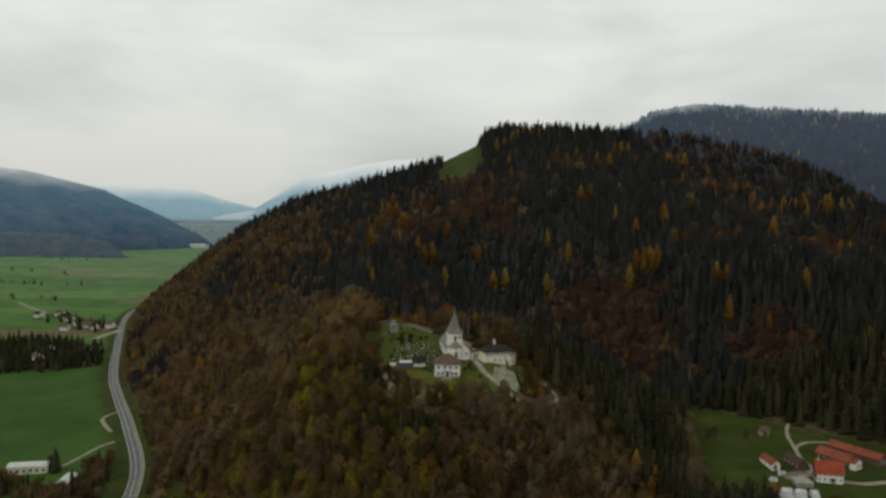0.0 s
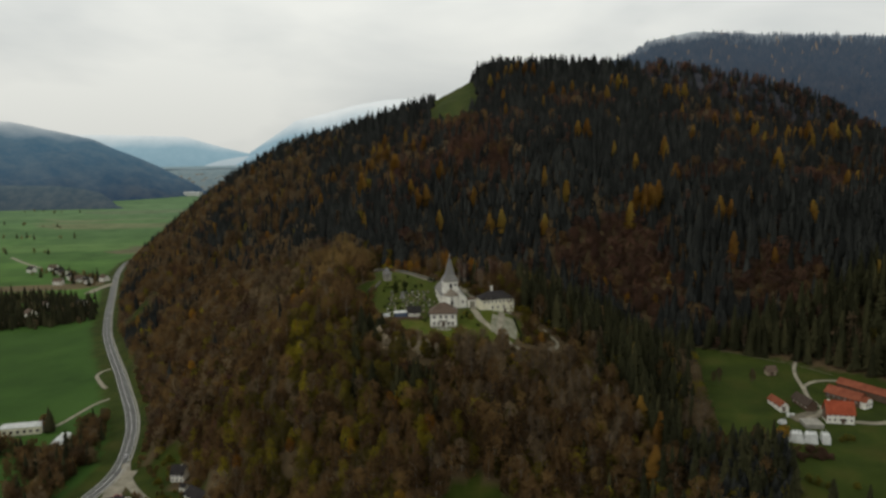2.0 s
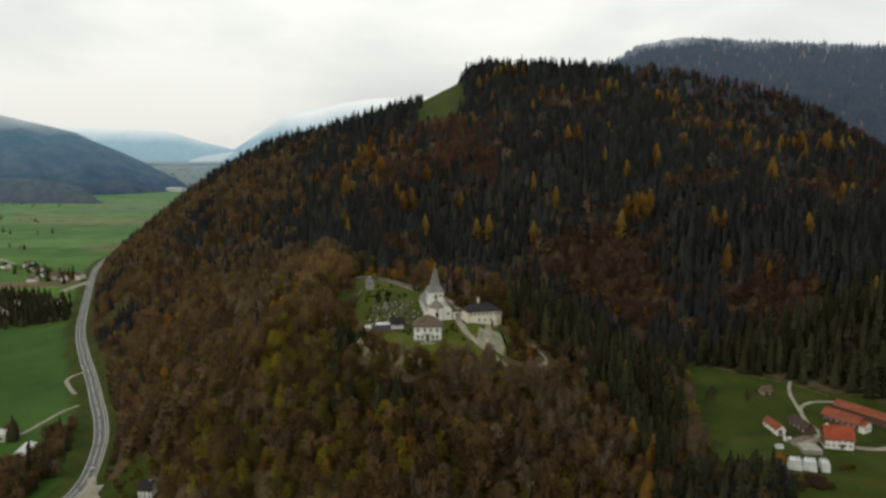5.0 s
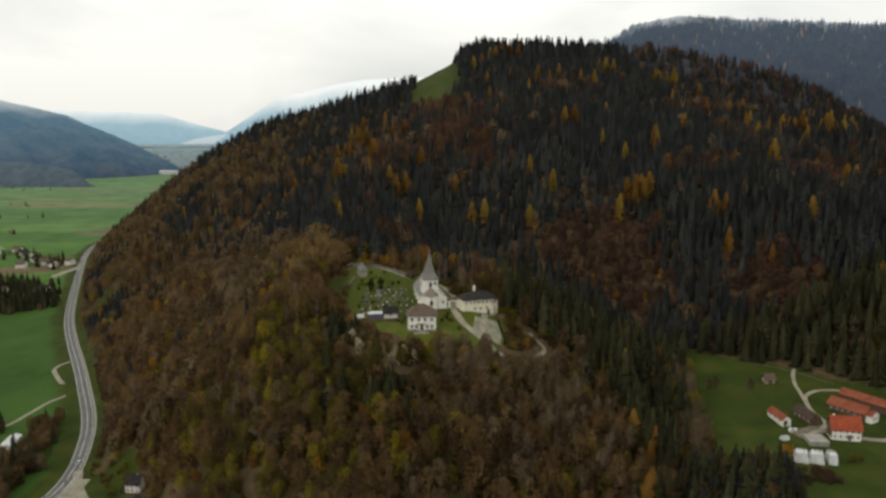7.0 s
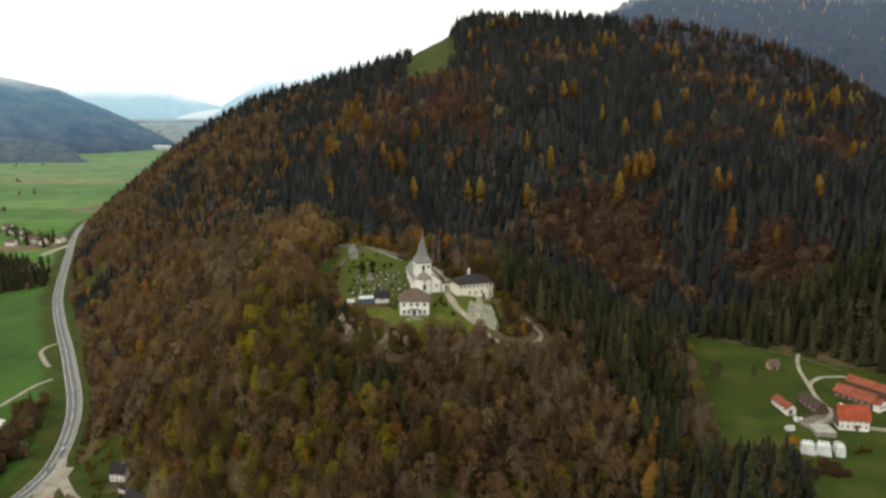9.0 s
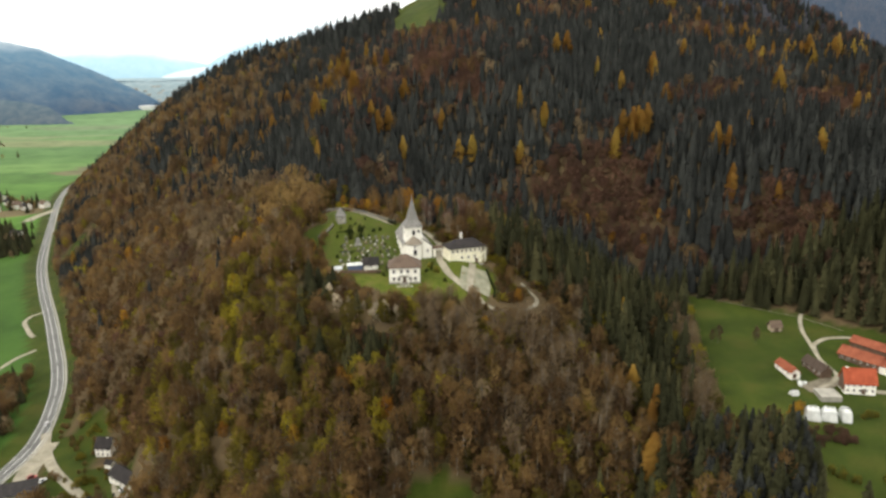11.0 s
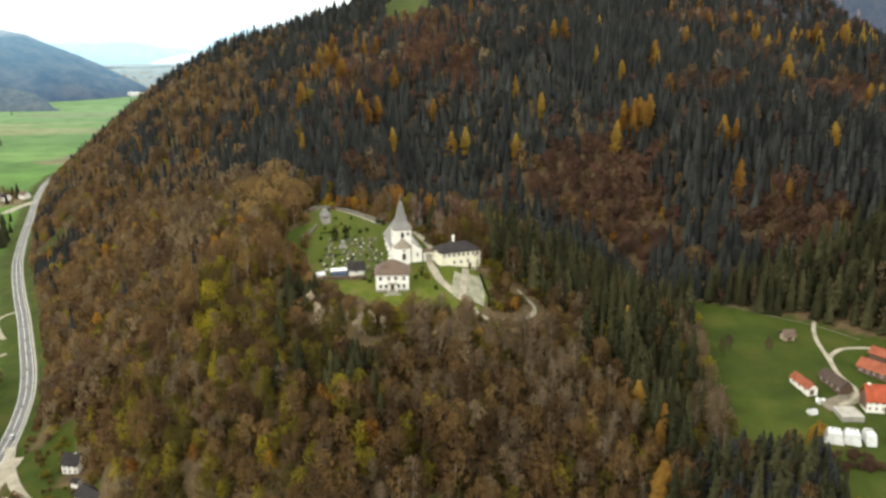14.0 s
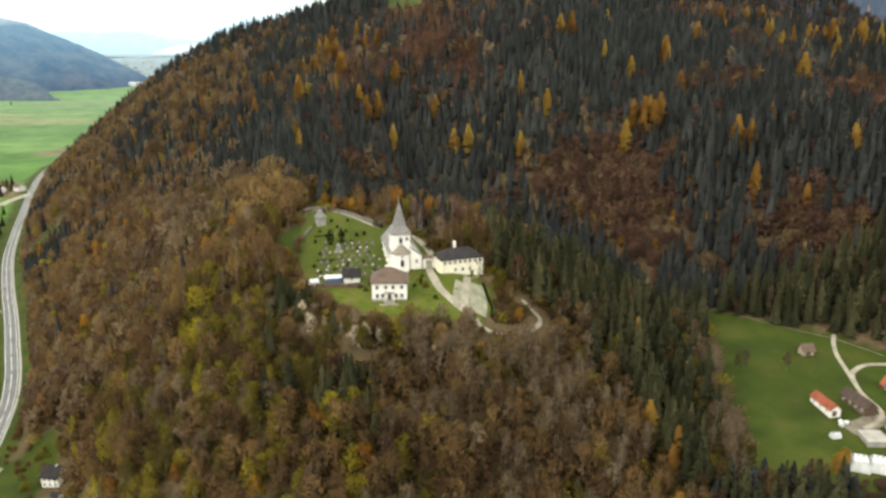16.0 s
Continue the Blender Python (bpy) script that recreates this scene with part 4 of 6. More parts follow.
        R = np.column_stack([x[k], y[k], z[k] - 0.3, h, g, rng.uniform(0, 6.28, k.sum())])
        tem, mat, label, _ = sets[kind]
        # the trees on the knoll's front stand as single things, the rest as woods
        single = (np.abs(R[:, 0] + 5) < SINGLE_HALF) & (R[:, 1] < -16) & (R[:, 1] > -74) if kind not in ("spruce", "grove", "tan") else (R[:, 1] > 400) & (R[:, 1] < 0) if kind in ("grove", "tan") else (R[:, 0] > 60) & (R[:, 0] < 128) & (R[:, 1] > -60) & (R[:, 1] < 45)
        idx = np.flatnonzero(single)[:150]
        rest = np.ones(len(R), bool); rest[idx] = False
        far = rest & ((R[:, 1] > (175 if kind == "spruce" else 105)) | (R[:, 0] < -105) | (R[:, 0] > (260 if kind == "spruce" else 150)))
        rest &= ~far
        planted({"spruce": "far_spruce_forest", "larch": "far_larch_wood", "beech": "far_beech_forest", "olive": "far_mixed_wood", "twig": "far_bare_wood", "rust": "far_rust_wood", "orange": "far_orange_wood", "grove": "far_grove", "tan": "far_tan_wood"}[kind],
                SPRUCE_FAR if kind == "spruce" else LARCH if kind == "larch" else BROAD_FAR, R[far], (M_SPRUCE_HAZED if kind == "spruce" else mat, M_BARK), "spruces covering the hill, greyed by haze" if kind == "spruce" else label, "forest")
        if kind == "spruce":
            mid = rest & (R[:, 1] > 60)
            rest &= ~mid
            planted("hill_spruce_forest", SPRUCE_MID, R[mid], (M_SPRUCE_HAZED, M_BARK), "dark spruces on the lower hillside", "forest")
        planted({"spruce": "spruce_forest", "larch": "larch_wood", "beech": "beech_forest", "olive": "mixed_wood", "twig": "bare_wood", "rust": "rust_beech_wood", "orange": "orange_wood", "grove": "bare_grove", "tan": "tan_wood"}[kind],
                tem, R[rest], (mat, M_PALEBARK if kind in ("grove", "twig", "beech") else M_BARK), label, "forest")
        single_trees(kind, tem, R[idx], mat)


SINGLE_HALF = 52
RUST_PATCHES = ((100, 164, 22, 22), (120, 142, 23, 26), (128, 108, 17, 22), (59, 166, 8, 20), (55, 62, 6, 14), (207, 206, 20, 14), (270, 172, 22, 22), (188, 80, 26, 16), (25, 345, 20, 24), (50, 300, 12, 24))
TREE_WORDS = {"spruce": ("spruce_tree", "dark green spruce standing in the gully wood", "spruce"), "larch": ("larch_tree", "orange autumn larch rising above the wood", "larch"),
              "beech": ("beech_tree", "brown-leaved autumn beech on the steep slope", "tree"), "olive": ("broadleaf_tree", "yellow-green autumn tree on the steep slope", "tree"),
              "twig": ("bare_tree", "nearly bare grey tree on the steep slope", "tree"), "rust": ("beech_tree", "rust-red autumn beech on the steep slope", "tree"),
              "orange": ("maple_tree", "golden orange autumn tree on the slope", "tree"), "thuja": ("thuja_tree", "narrow dark evergreen column among the graves", "tree")}


def single_trees(kind, templates, rows, mat):
    """Trees as things of their own, each with its trunk and its crown."""
    if not len(rows):
        return {}
    name, label, cat = TREE_WORDS[kind]
    made = {}
    for j, (x, y, z, h, g, a) in enumerate(rows):
        k = j % len(templates)
        m = Matrix.Translation((x, y, z)) @ Matrix.Rotation(a, 4, "Z") @ Matrix.Diagonal((h * g, h * g, h, 1))
        if k in made:
            q = made[k].scale
            copy_thing(made[k], m @ Matrix.Diagonal((1 / q[0], 1 / q[1], 1 / q[2], 1)))
            continue
        v, f, mi = templates[k]
        t = thing(name, label, cat, m, {"spruce": "spruces in the gully", "larch": "larches on the hill"}.get(kind, "trees on the knoll"))
        for pn, q, mm in (("crown", 0, mat), ("trunk", 1, M_BARK)):
            ff = f[mi == q]
            if not len(ff):
                continue
            used, inv = np.unique(ff, return_inverse=True)
            me = raw_mesh(pn, v[used], inv.reshape(-1, 3), [mm])
            me.attributes.new("solo", "FLOAT", "POINT").data.foreach_set("value", np.ones(len(used), np.float32))
            me.attributes.new("tint", "FLOAT", "POINT").data.foreach_set("value", np.full(len(used), -0.5, np.float32))
            me.attributes.new("rounding", "FLOAT_VECTOR", "POINT").data.foreach_set("vector", rounding_of(v)[used].astype(np.float32).ravel())
            ob = new(pn, me)
            ob.parent = t
        made[k] = t
    return made


grow_woods()


def understory():
    """Low bushes that close the gaps between the trees of the near slopes."""
    r = np.random.RandomState(31)
    x, y = r.uniform(-165, 105, 8500), r.uniform(-120, 110, 8500)
    k = ~open_grass(x, y) & (road_side(x, y) > 14) & ~inside(x, y + 4, YARD)
    for cx, cy, rad in CLEARINGS:
        k &= np.hypot(x - cx, y - cy) > rad
    for a, b in zip(DRIVE, DRIVE[1:]):
        k &= seg_near(x, y, a, b)[0] > 3.5
    x, y = x[k][:2300], y[k][:2300]
    tem = [merged(crown_mesh(r, 60, 0.6, -0.1, 0.17, 4, 0, 0.9)) for _ in range(5)]
    for j, (mat, name, label) in enumerate(((M_BEECH, "brown_undergrowth", "low brown undergrowth on the slopes"), (M_OLIVE, "green_undergrowth", "low yellow-green undergrowth on the slopes"))):
        s = np.arange(len(x)) % 2 == j
        planted(name, tem, np.column_stack([x[s], y[s], terrain(x[s], y[s]) - 0.3, r.uniform(2.4, 5.0, s.sum()), r.uniform(1.0, 1.5, s.sum()), r.uniform(0, 6.28, s.sum())]), (mat, M_BARK), label, "undergrowth")


understory()
LARCHES = ((143, 172), (138, 176), (148, 178), (141, 166), (147, 168), (152, 172), (37, 220), (46, 218), (130, 162), (181, 133), (186, 128), (227, 104), (197, 87), (153, 96), (178, 101),
           (27, 258), (0, 302), (-12, 258), (-19, 246), (-114, 360), (-109, 416), (-172, 425), (95, 216), (121, 312), (129, 311), (76, 196), (-251, 655), (-64, 257), (239, 53),
           (270, 336), (282, 336), (289, 326), (277, 255), (299, 275), (309, 277), (316, 267), (317, 258), (246, 196), (274, 153), (281, 154), (250, 337), (211, 279), (176, 241), (150, 227),
           (171, 196), (292, 282), (303, 262), (285, 262), (322, 270), (312, 288), (62, 574), (72, 582), (83, 593), (91, 604), (99, 612), (108, 606), (118, 600),
           (70, 480), (125, 488), (135, 476), (180, 466), (200, 530), (213, 519), (206, 524), (244, 466), (254, 460), (249, 470), (260, 455), (-26, 390), (-16, 391), (-70, 445), (-55, 420), (-60, 470),
           (84, 19), (94, 9), (86, -34), (91, -47), (88, -52))
lr = np.random.RandomState(3)
FRONT = [(lr.uniform(92, 133), lr.uniform(-112, -66)) for _ in range(250)]
FRONT = [(x, y) for x, y in FRONT if x < 132 + 0.33 * (y + 72) and y < -66 - 0.14 * (x - 92)]
# the front rows share the hill's haze-greyed needle colour
single_trees("spruce", SPRUCE, [(x, y, height(x, y) - 0.3, lr.uniform(8.5, 12.5), lr.uniform(1.15, 1.5), lr.uniform(0, 6.3)) for x, y in FRONT], M_SPRUCE_HAZED)
single_trees("larch", LARCH, [(x, y, height(x, y) - 0.3, lr.uniform(17, 22) if y > 100 else lr.uniform(12, 15), lr.uniform(1.1, 1.5), lr.uniform(0, 6.3)) for x, y in LARCHES], M_LARCH)
single_trees("orange", BROAD, [(x, y, height(x, y) - 0.3, h, lr.uniform(0.9, 1.15), lr.uniform(0, 6.3)) for x, y, h in BRIGHT], M_ORANGE)
single_trees("orange", BROAD, [(x, y, height(x, y) - 0.3, h, lr.uniform(1.3, 1.6), lr.uniform(0, 6.3)) for x, y, h in GOLDEN], M_TAN)
single_trees("larch", LARCH, [(x, y, height(x, y) - 0.3, h, g, x) for x, y, h, g in ((79.5, -80, 19, 1.5), (92, -88, 10, 1.3))], M_LARCH)
# young spruces below the rocks
single_trees("spruce", SPRUCE, [(x, y, height(x, y) - 0.3, lr.uniform(5, 9), lr.uniform(1.2, 1.5), lr.uniform(0, 6.3)) for x, y in [(-14 + 9 * lr.normal(), -37 + 7 * lr.normal()) for _ in range(46)] if y < -29], M_SPRUCE)


# ---- the church knoll ----
def rectory():
    L, W, h = 12.5, 10.5, 6.4
    t = house("rectory_house", "white two-storey rectory with a brown hipped roof", "house", 0, 5.2, 0, L, W, h, 4.6, M_PLASTER, M_BROWNROOF, "hip", 0.7, z=-0.1,
              rows=(("-y", 2, 4.9, 0.95, 1.4, 2.6), ("-x", 3, 4.9, 0.95, 1.4, 6), ("-x", 3, 1.9, 0.95, 1.4, 6), ("+x", 3, 4.9, 0.95, 1.4, 6), ("+x", 3, 1.9, 0.95, 1.4, 6)), chimney=((-1, 0.5, 4.9),))
    for u in (-4.4, 4.4):
        for z in (1.8, 4.9):
            window(t, "-y", u, z, 0.95, 1.4, W / 2)
    for u in (-2.4, 2.4):
        window(t, "-y", u, 1.8, 0.95, 1.4, W / 2)
    porch = part("porch_floor", boxes((-1.9, -W / 2 - 1.9, -1, 1.9, -W / 2, 0.25)), M_CONCRETE, t)
    part("porch_roof", boxes((-2.0, -W / 2 - 2.0, 3.1, 2.0, -W / 2, 3.4)), M_CONCRETE, t)
    for u in (-1.6, 1.6):
        p = part("column", boxes((u - 0.16, -W / 2 - 1.7, 0.25, u + 0.16, -W / 2 - 1.38, 3.1)), M_PLASTER, porch)
    part("porch_door", boxes((-0.65, -W / 2 - 0.07, 0.25, 0.65, -W / 2 + 0.05, 2.5)), M_WOOD, t, "dark wooden front door")
    part("plinth", boxes((-L / 2 - 0.06, -W / 2 - 0.06, -2.5, L / 2 + 0.06, W / 2 + 0.06, 0.5)), M_CONCRETE, t)
    return t


def arch_window(parent, m, w, h, depth=0.16):
    """A round-headed dark opening with a stone surround."""
    ob = None
    for name, grow, d0, d1, mat in (("arched_window", 0.16, -depth * 0.4, 0.05, M_FRAME), ("pane", 0.0, -depth * 0.55, 0.02, M_GLASS)):
        bm = bmesh.new()
        ring = [(-w / 2 - grow, -grow), (w / 2 + grow, -grow)] + [((w / 2 + grow) * math.cos(a), h - w / 2 + (w / 2 + grow) * math.sin(a)) for a in np.linspace(0, math.pi, 9)]
        f = bm.faces.new([bm.verts.new((x, d1, z)) for x, z in ring])
        g = bmesh.ops.extrude_face_region(bm, geom=[f])
        bmesh.ops.translate(bm, verts=[v for v in g["geom"] if isinstance(v, bmesh.types.BMVert)], vec=(0, d0 - d1, 0))
        bmesh.ops.recalc_face_normals(bm, faces=bm.faces)
        o = part(name, bm, mat, parent if ob is None else ob)
        if ob is None:
            o.matrix_basis = m
            ob = o
    return ob


M_APSEROOF = surface("tan_shingle_roof", (0.15, 0.125, 0.095), (0.24, 0.205, 0.16), 0.5, 4, 0.7)


def church():
    """Nave behind, a tower with a tall spire over the choir, an apse in front and a vestry at the side; local -y looks down the slope."""
    t = thing("church", "white parish church with a grey shingled spire", "church", pose(4.2, 24.6, height(4.2, 26) - 0.3, 0, 0, 9))
    # nave, length along local y
    nave = part("nave_wall", gable_body(25, 11.5, 6.6, 6.6), M_PLASTER, t)
    nave.matrix_basis = pose(1.6, 2.0 + 12.5, 0, 0, 0, 90)
    for s in (-1, 1):
        r = part("nave_roof", gable_side(25, 11.5, 6.6, 6.6, s, 0.5), M_SLATE, t)
        r.matrix_basis = pose(1.6, 14.5, 0, 0, 0, 90)
    for k in range(4):
        for s in (-1, 1):
            arch_window(t, pose(1.6 + s * 5.75, 6 + 5.4 * k, 2.4, 0, 0, 90 * s), 1.2, 3.2)
            part("buttress", poly([(1.6 + s * 5.7, 3.0 + 5.4 * k, -2), (1.6 + s * 6.7, 3.0 + 5.4 * k, -2), (1.6 + s * 6.7, 3.9 + 5.4 * k, -2), (1.6 + s * 5.7, 3.9 + 5.4 * k, -2),
                                   (1.6 + s * 5.7, 3.0 + 5.4 * k, 5.2), (1.6 + s * 6.3, 3.0 + 5.4 * k, 3.6), (1.6 + s * 6.3, 3.9 + 5.4 * k, 3.6), (1.6 + s * 5.7, 3.9 + 5.4 * k, 5.2)],
                                  ((0, 1, 2, 3), (4, 5, 6, 7), (0, 1, 5, 4), (1, 2, 6, 5), (2, 3, 7, 6), (3, 0, 4, 7))), M_PLASTER, t)
    # tower
    tw = 3.55
    part("tower", boxes((-tw, 0.6, -2, tw, 0.6 + 2 * tw, 14.2)), M_PLASTER, t)
    part("cornice", boxes((-tw - 0.18, 0.42, 13.75, tw + 0.18, 0.78 + 2 * tw, 14.2)), M_FRAME, t)
    spire = part("spire", hip_roof(2 * tw, 2 * tw, 14.204, 12.5, 0.55, 0.02, 0.42), M_SLATE, t, "tall grey shingled spire")
    spire.matrix_basis = pose(0, 0.6 + tw, 0)
    ball = bmesh.new()
    bmesh.ops.create_uvsphere(ball, u_segments=10, v_segments=6, radius=0.2, matrix=Matrix.Translation((0, 0.6 + tw, 26.8)))
    knob = part("finial", ball, M_METAL, spire)
    knob.matrix_basis = pose(0, -0.6 - tw, 0)
    cross = part("cross", boxes((-0.05, 0.55 + tw, 26.9, 0.05, 0.65 + tw, 28.2), (-0.35, 0.55 + tw, 27.65, 0.35, 0.65 + tw, 27.75)), M_METAL, spire)
    cross.matrix_basis = pose(0, -0.6 - tw, 0)
    arch_window(t, pose(0, 0.6, 10.6), 1.25, 2.3)
    for s in (-1, 1):
        arch_window(t, pose(s * tw, 0.6 + tw, 10.6, 0, 0, 90 * s), 1.25, 2.3)
    dial = bmesh.new()
    bmesh.ops.create_cone(dial, cap_ends=True, segments=24, radius1=0.75, radius2=0.75, depth=0.12, matrix=pose(2.3, 0.56, 12.2, 90))
    clock = part("clock_face", dial, M_STONE, t)
    part("clock_hand", boxes((2.26, 0.46, 12.2, 2.34, 0.49, 12.8), (2.3, 0.46, 12.16, 2.75, 0.49, 12.24)), M_WOOD, clock)
    # apse: half of an octagon with a hipped roof
    n = 5
    ring = [(3.5 * math.cos(a), 0.6 - 3.3 * math.sin(a) ** 0.8 if 0 < math.sin(a) else 0.6) for a in np.linspace(math.pi, 0, n + 1)]
    ring = [(x, y) for x, y in ring]
    c = [(x, y, z) for z in (-2, 6.9) for x, y in ring]
    k = len(ring)
    part("apse_wall", poly(c, [(j, j + 1, k + j + 1, k + j) for j in range(k - 1)] + [tuple(range(k, 2 * k)), tuple(range(k)), (k - 1, 0, k, 2 * k - 1)]), M_PLASTER, t)
    rr = [(x * 1.13, 0.6 + (y - 0.6) * 1.14, z) for z in (6.78, 7.0) for x, y in ring] + [(0, 0.55, 10.6)]
    part("apse_roof", poly(rr, [(j, j + 1, k + j + 1, k + j) for j in range(k - 1)] + [(k + j, k + j + 1, 2 * k) for j in range(k - 1)] + [tuple(range(k)), (k - 1, 0, k, 2 * k, 2 * k - 1)]), M_APSEROOF, t, "tan weathered shingled apse roof")
    arch_window(t, pose(0, -2.62, 2.2), 1.3, 2.6)
    window(t, "-y", 0, 5.9, 0.7, 0.7, 2.62)
    # vestry
    part("vestry_wall", boxes((3.6, -0.4, -2, 7.9, 6, 5.6)), M_PLASTER, t)
    part("vestry_roof", poly([(3.55, -0.8, 8.9), (8.3, -0.8, 5.3), (8.3, 6.3, 5.3), (3.55, 6.3, 8.9), (3.55, -0.8, 9.15), (8.3, -0.8, 5.55), (8.3, 6.3, 5.55), (3.55, 6.3, 9.15)],
                             ((0, 1, 2, 3), (4, 5, 6, 7), (0, 1, 5, 4), (1, 2, 6, 5), (2, 3, 7, 6), (3, 0, 4, 7))), M_SLATE, t)
    part("vestry_gable", poly([(3.6, -0.4, 5.6), (7.9, -0.4, 5.6), (3.6, -0.4, 8.8), (3.6, 6, 5.6), (7.9, 6, 5.6), (3.6, 6, 8.8)], ((0, 1, 2), (3, 5, 4), (0, 2, 5, 3), (1, 4, 5, 2), (0, 3, 4, 1))), M_PLASTER, t)
    window(t, "-y", 5.9, 3.4, 0.7, 1.3, 0.4)
    return t


def wing():
    L, W = 17.0, 9.0
    t = house("parish_building", "long cream parish building with a dark hipped slate roof", "house", 26.4, 24.6, 17.5, L, W, 7.4, 3.5, M_CREAM, M_DARKROOF, "hip", 0.5, z=1.6,
              rows=(("-y", 8, 6.4, 0.8, 1.1, 14.5), ("-y", 3, 3.4, 0.8, 1.2, 6), ("+x", 3, 6.4, 0.8, 1.1, 5.5), ("+x", 3, 3.6, 0.8, 1.2, 5.5), ("+y", 7, 6.4, 0.8, 1.1, 14)), chimney=((-1.5, 0.6, 5.8),))
    part("entrance", boxes((3.2, -W / 2 - 0.1, 0.2, 4.5, -W / 2 + 0.05, 2.6)), M_WOOD, t, "dark entrance door")
    part("stair_block", boxes((2.4, -W / 2 - 1.6, -2, 6.6, -W / 2, 0.2)), M_CONCRETE, t)
    return t


def garden_fence():
    t = thing("garden_fence", "low pale wooden fence on the lawn before the rectory", "fence", pose(0, -3.6, height(0, -3.6)))
    for k in range(8):
        x = -3.2 + 6.4 * k / 7
        part("post", boxes((x - 0.06, -0.06, -0.5, x + 0.06, 0.06, 1.0)), M_FRAME, t)
    for z in (0.45, 0.85):
        part("rail", boxes((-3.3, -0.1, z, 3.3, -0.062, z + 0.12)), M_FRAME, t)


garden_fence()
rectory()
church()
wing()


def yard_wall(name, line, h, w, mat, label, cap=True):
    """A wall that follows a line over the ground."""
    q = smooth_line(line, 2.0)
    d = np.gradient(q, axis=0); d /= np.linalg.norm(d, axis=1)[:, None]
    nr = np.stack([d[:, 1], -d[:, 0]], -1) * w / 2
    z = terrain(q[:, 0], q[:, 1])
    c, fs = [], []
    for k in range(len(q)):
        for s, zz in ((-1, -1.0), (1, -1.0), (1, h), (0, h + 0.18), (-1, h)):
            c.append((*(q[k] + s * nr[k] * (1.0 if zz < h else 1.25)), z[k] + zz))
    for k in range(len(q) - 1):
        for j in range(5):
            fs.append((5 * k + j, 5 * k + (j + 1) % 5, 5 * k + 5 + (j + 1) % 5, 5 * k + 5 + j))
    fs += [(0, 1, 2, 3, 4), tuple(5 * (len(q) - 1) + j for j in range(5))]
    bm = poly(c, fs)
    me = bpy.data.meshes.new(name); bm.to_mesh(me); bm.free(); me.materials.append(mat)
    return tagged(new(name, me), label, "wall")


yard_wall("cemetery_wall", ((-43, 84), (-41, 94), (-34, 95), (-24, 87), (-14, 77), (-5, 69)), 1.2, 0.5, M_OLDSTONE, "old grey stone wall round the upper cemetery")
yard_wall("cemetery_wall", ((-41, 52), (-37, 58), (-35, 64)), 1.3, 0.5, M_OLDSTONE, "old grey stone wall beside the chapel")
yard_wall("cemetery_wall", ((-29, 14), (-20, 12.5), (-10, 11.5)), 1.1, 0.45, M_WOOD, "low dark wall below the graves")
house("chapel", "small grey stone chapel with a steep pointed grey roof", "chapel", -31.5, 68.5, 20, 4.0, 4.0, 3.2, 4.0, M_CONCRETE, M_SLATE, "hip", 0.35, rows=(("-y", 1, 2.2, 0.7, 1.2, 0),), door=("+x", 0, 1.0, 2.1))
house("tool_shed", "small white shed with a grey roof by the graves", "shed", -14.6, 17.2, 5, 6.0, 4.0, 2.3, 2.2, M_PLASTER, M_DARKROOF, rows=(("-y", 1, 1.3, 0.7, 0.7, 0),))
gate = thing("gateway", "white arched gateway beside the parish building", "gate", pose(15.0, 26.4, height(15, 26.4), 0, 0, 12))
for s in (-1, 1):
    part("gate_pier", boxes((s * 1.9 - 0.55, -0.5, -1, s * 1.9 + 0.55, 0.5, 3.0)), M_PLASTER, gate)
part("gate_lintel", boxes((-2.45, -0.5, 3.004, 2.45, 0.5, 4.0)), M_PLASTER, gate)
part("gate_roof", gable_side(5.2, 1.4, 4.0, 0.8, -1, 0.2), M_BROWNROOF, gate)
part("gate_roof", gable_side(5.2, 1.4, 4.0, 0.8, 1, 0.2), M_BROWNROOF, gate)


def awning():
    t = thing("market_awning", "white-topped awning with blue sides on posts", "awning", pose(-21.6, 16.2, height(-21.6, 16.2), 0, 0, 12))
    part("canopy", gable_side(6.4, 4.6, 2.4, 0.7, -1, 0.1, 0.06), M_TARP, t)
    part("canopy", gable_side(6.4, 4.6, 2.4, 0.7, 1, 0.1, 0.06), M_TARP, t)
    part("side_cloth", boxes((-3.2, -2.3, 0.4, 3.2, -2.24, 2.3), (3.14, -2.24, 0.4, 3.2, 2.3, 2.3)), M_BLUE, t, "blue canvas side")
    for x in (-3.1, 3.1):
        for y in (-2.2, 2.2):
            part("post", boxes((x - 0.06, y - 0.06, -0.4, x + 0.06, y + 0.06, 2.4)), M_METAL, t)


awning()
house("garden_hut", "small white hut at the lawn's edge", "hut", -28.6, 14.5, 25, 3.2, 2.4, 1.7, 0.7, M_PLASTER, M_METAL, over=0.2)


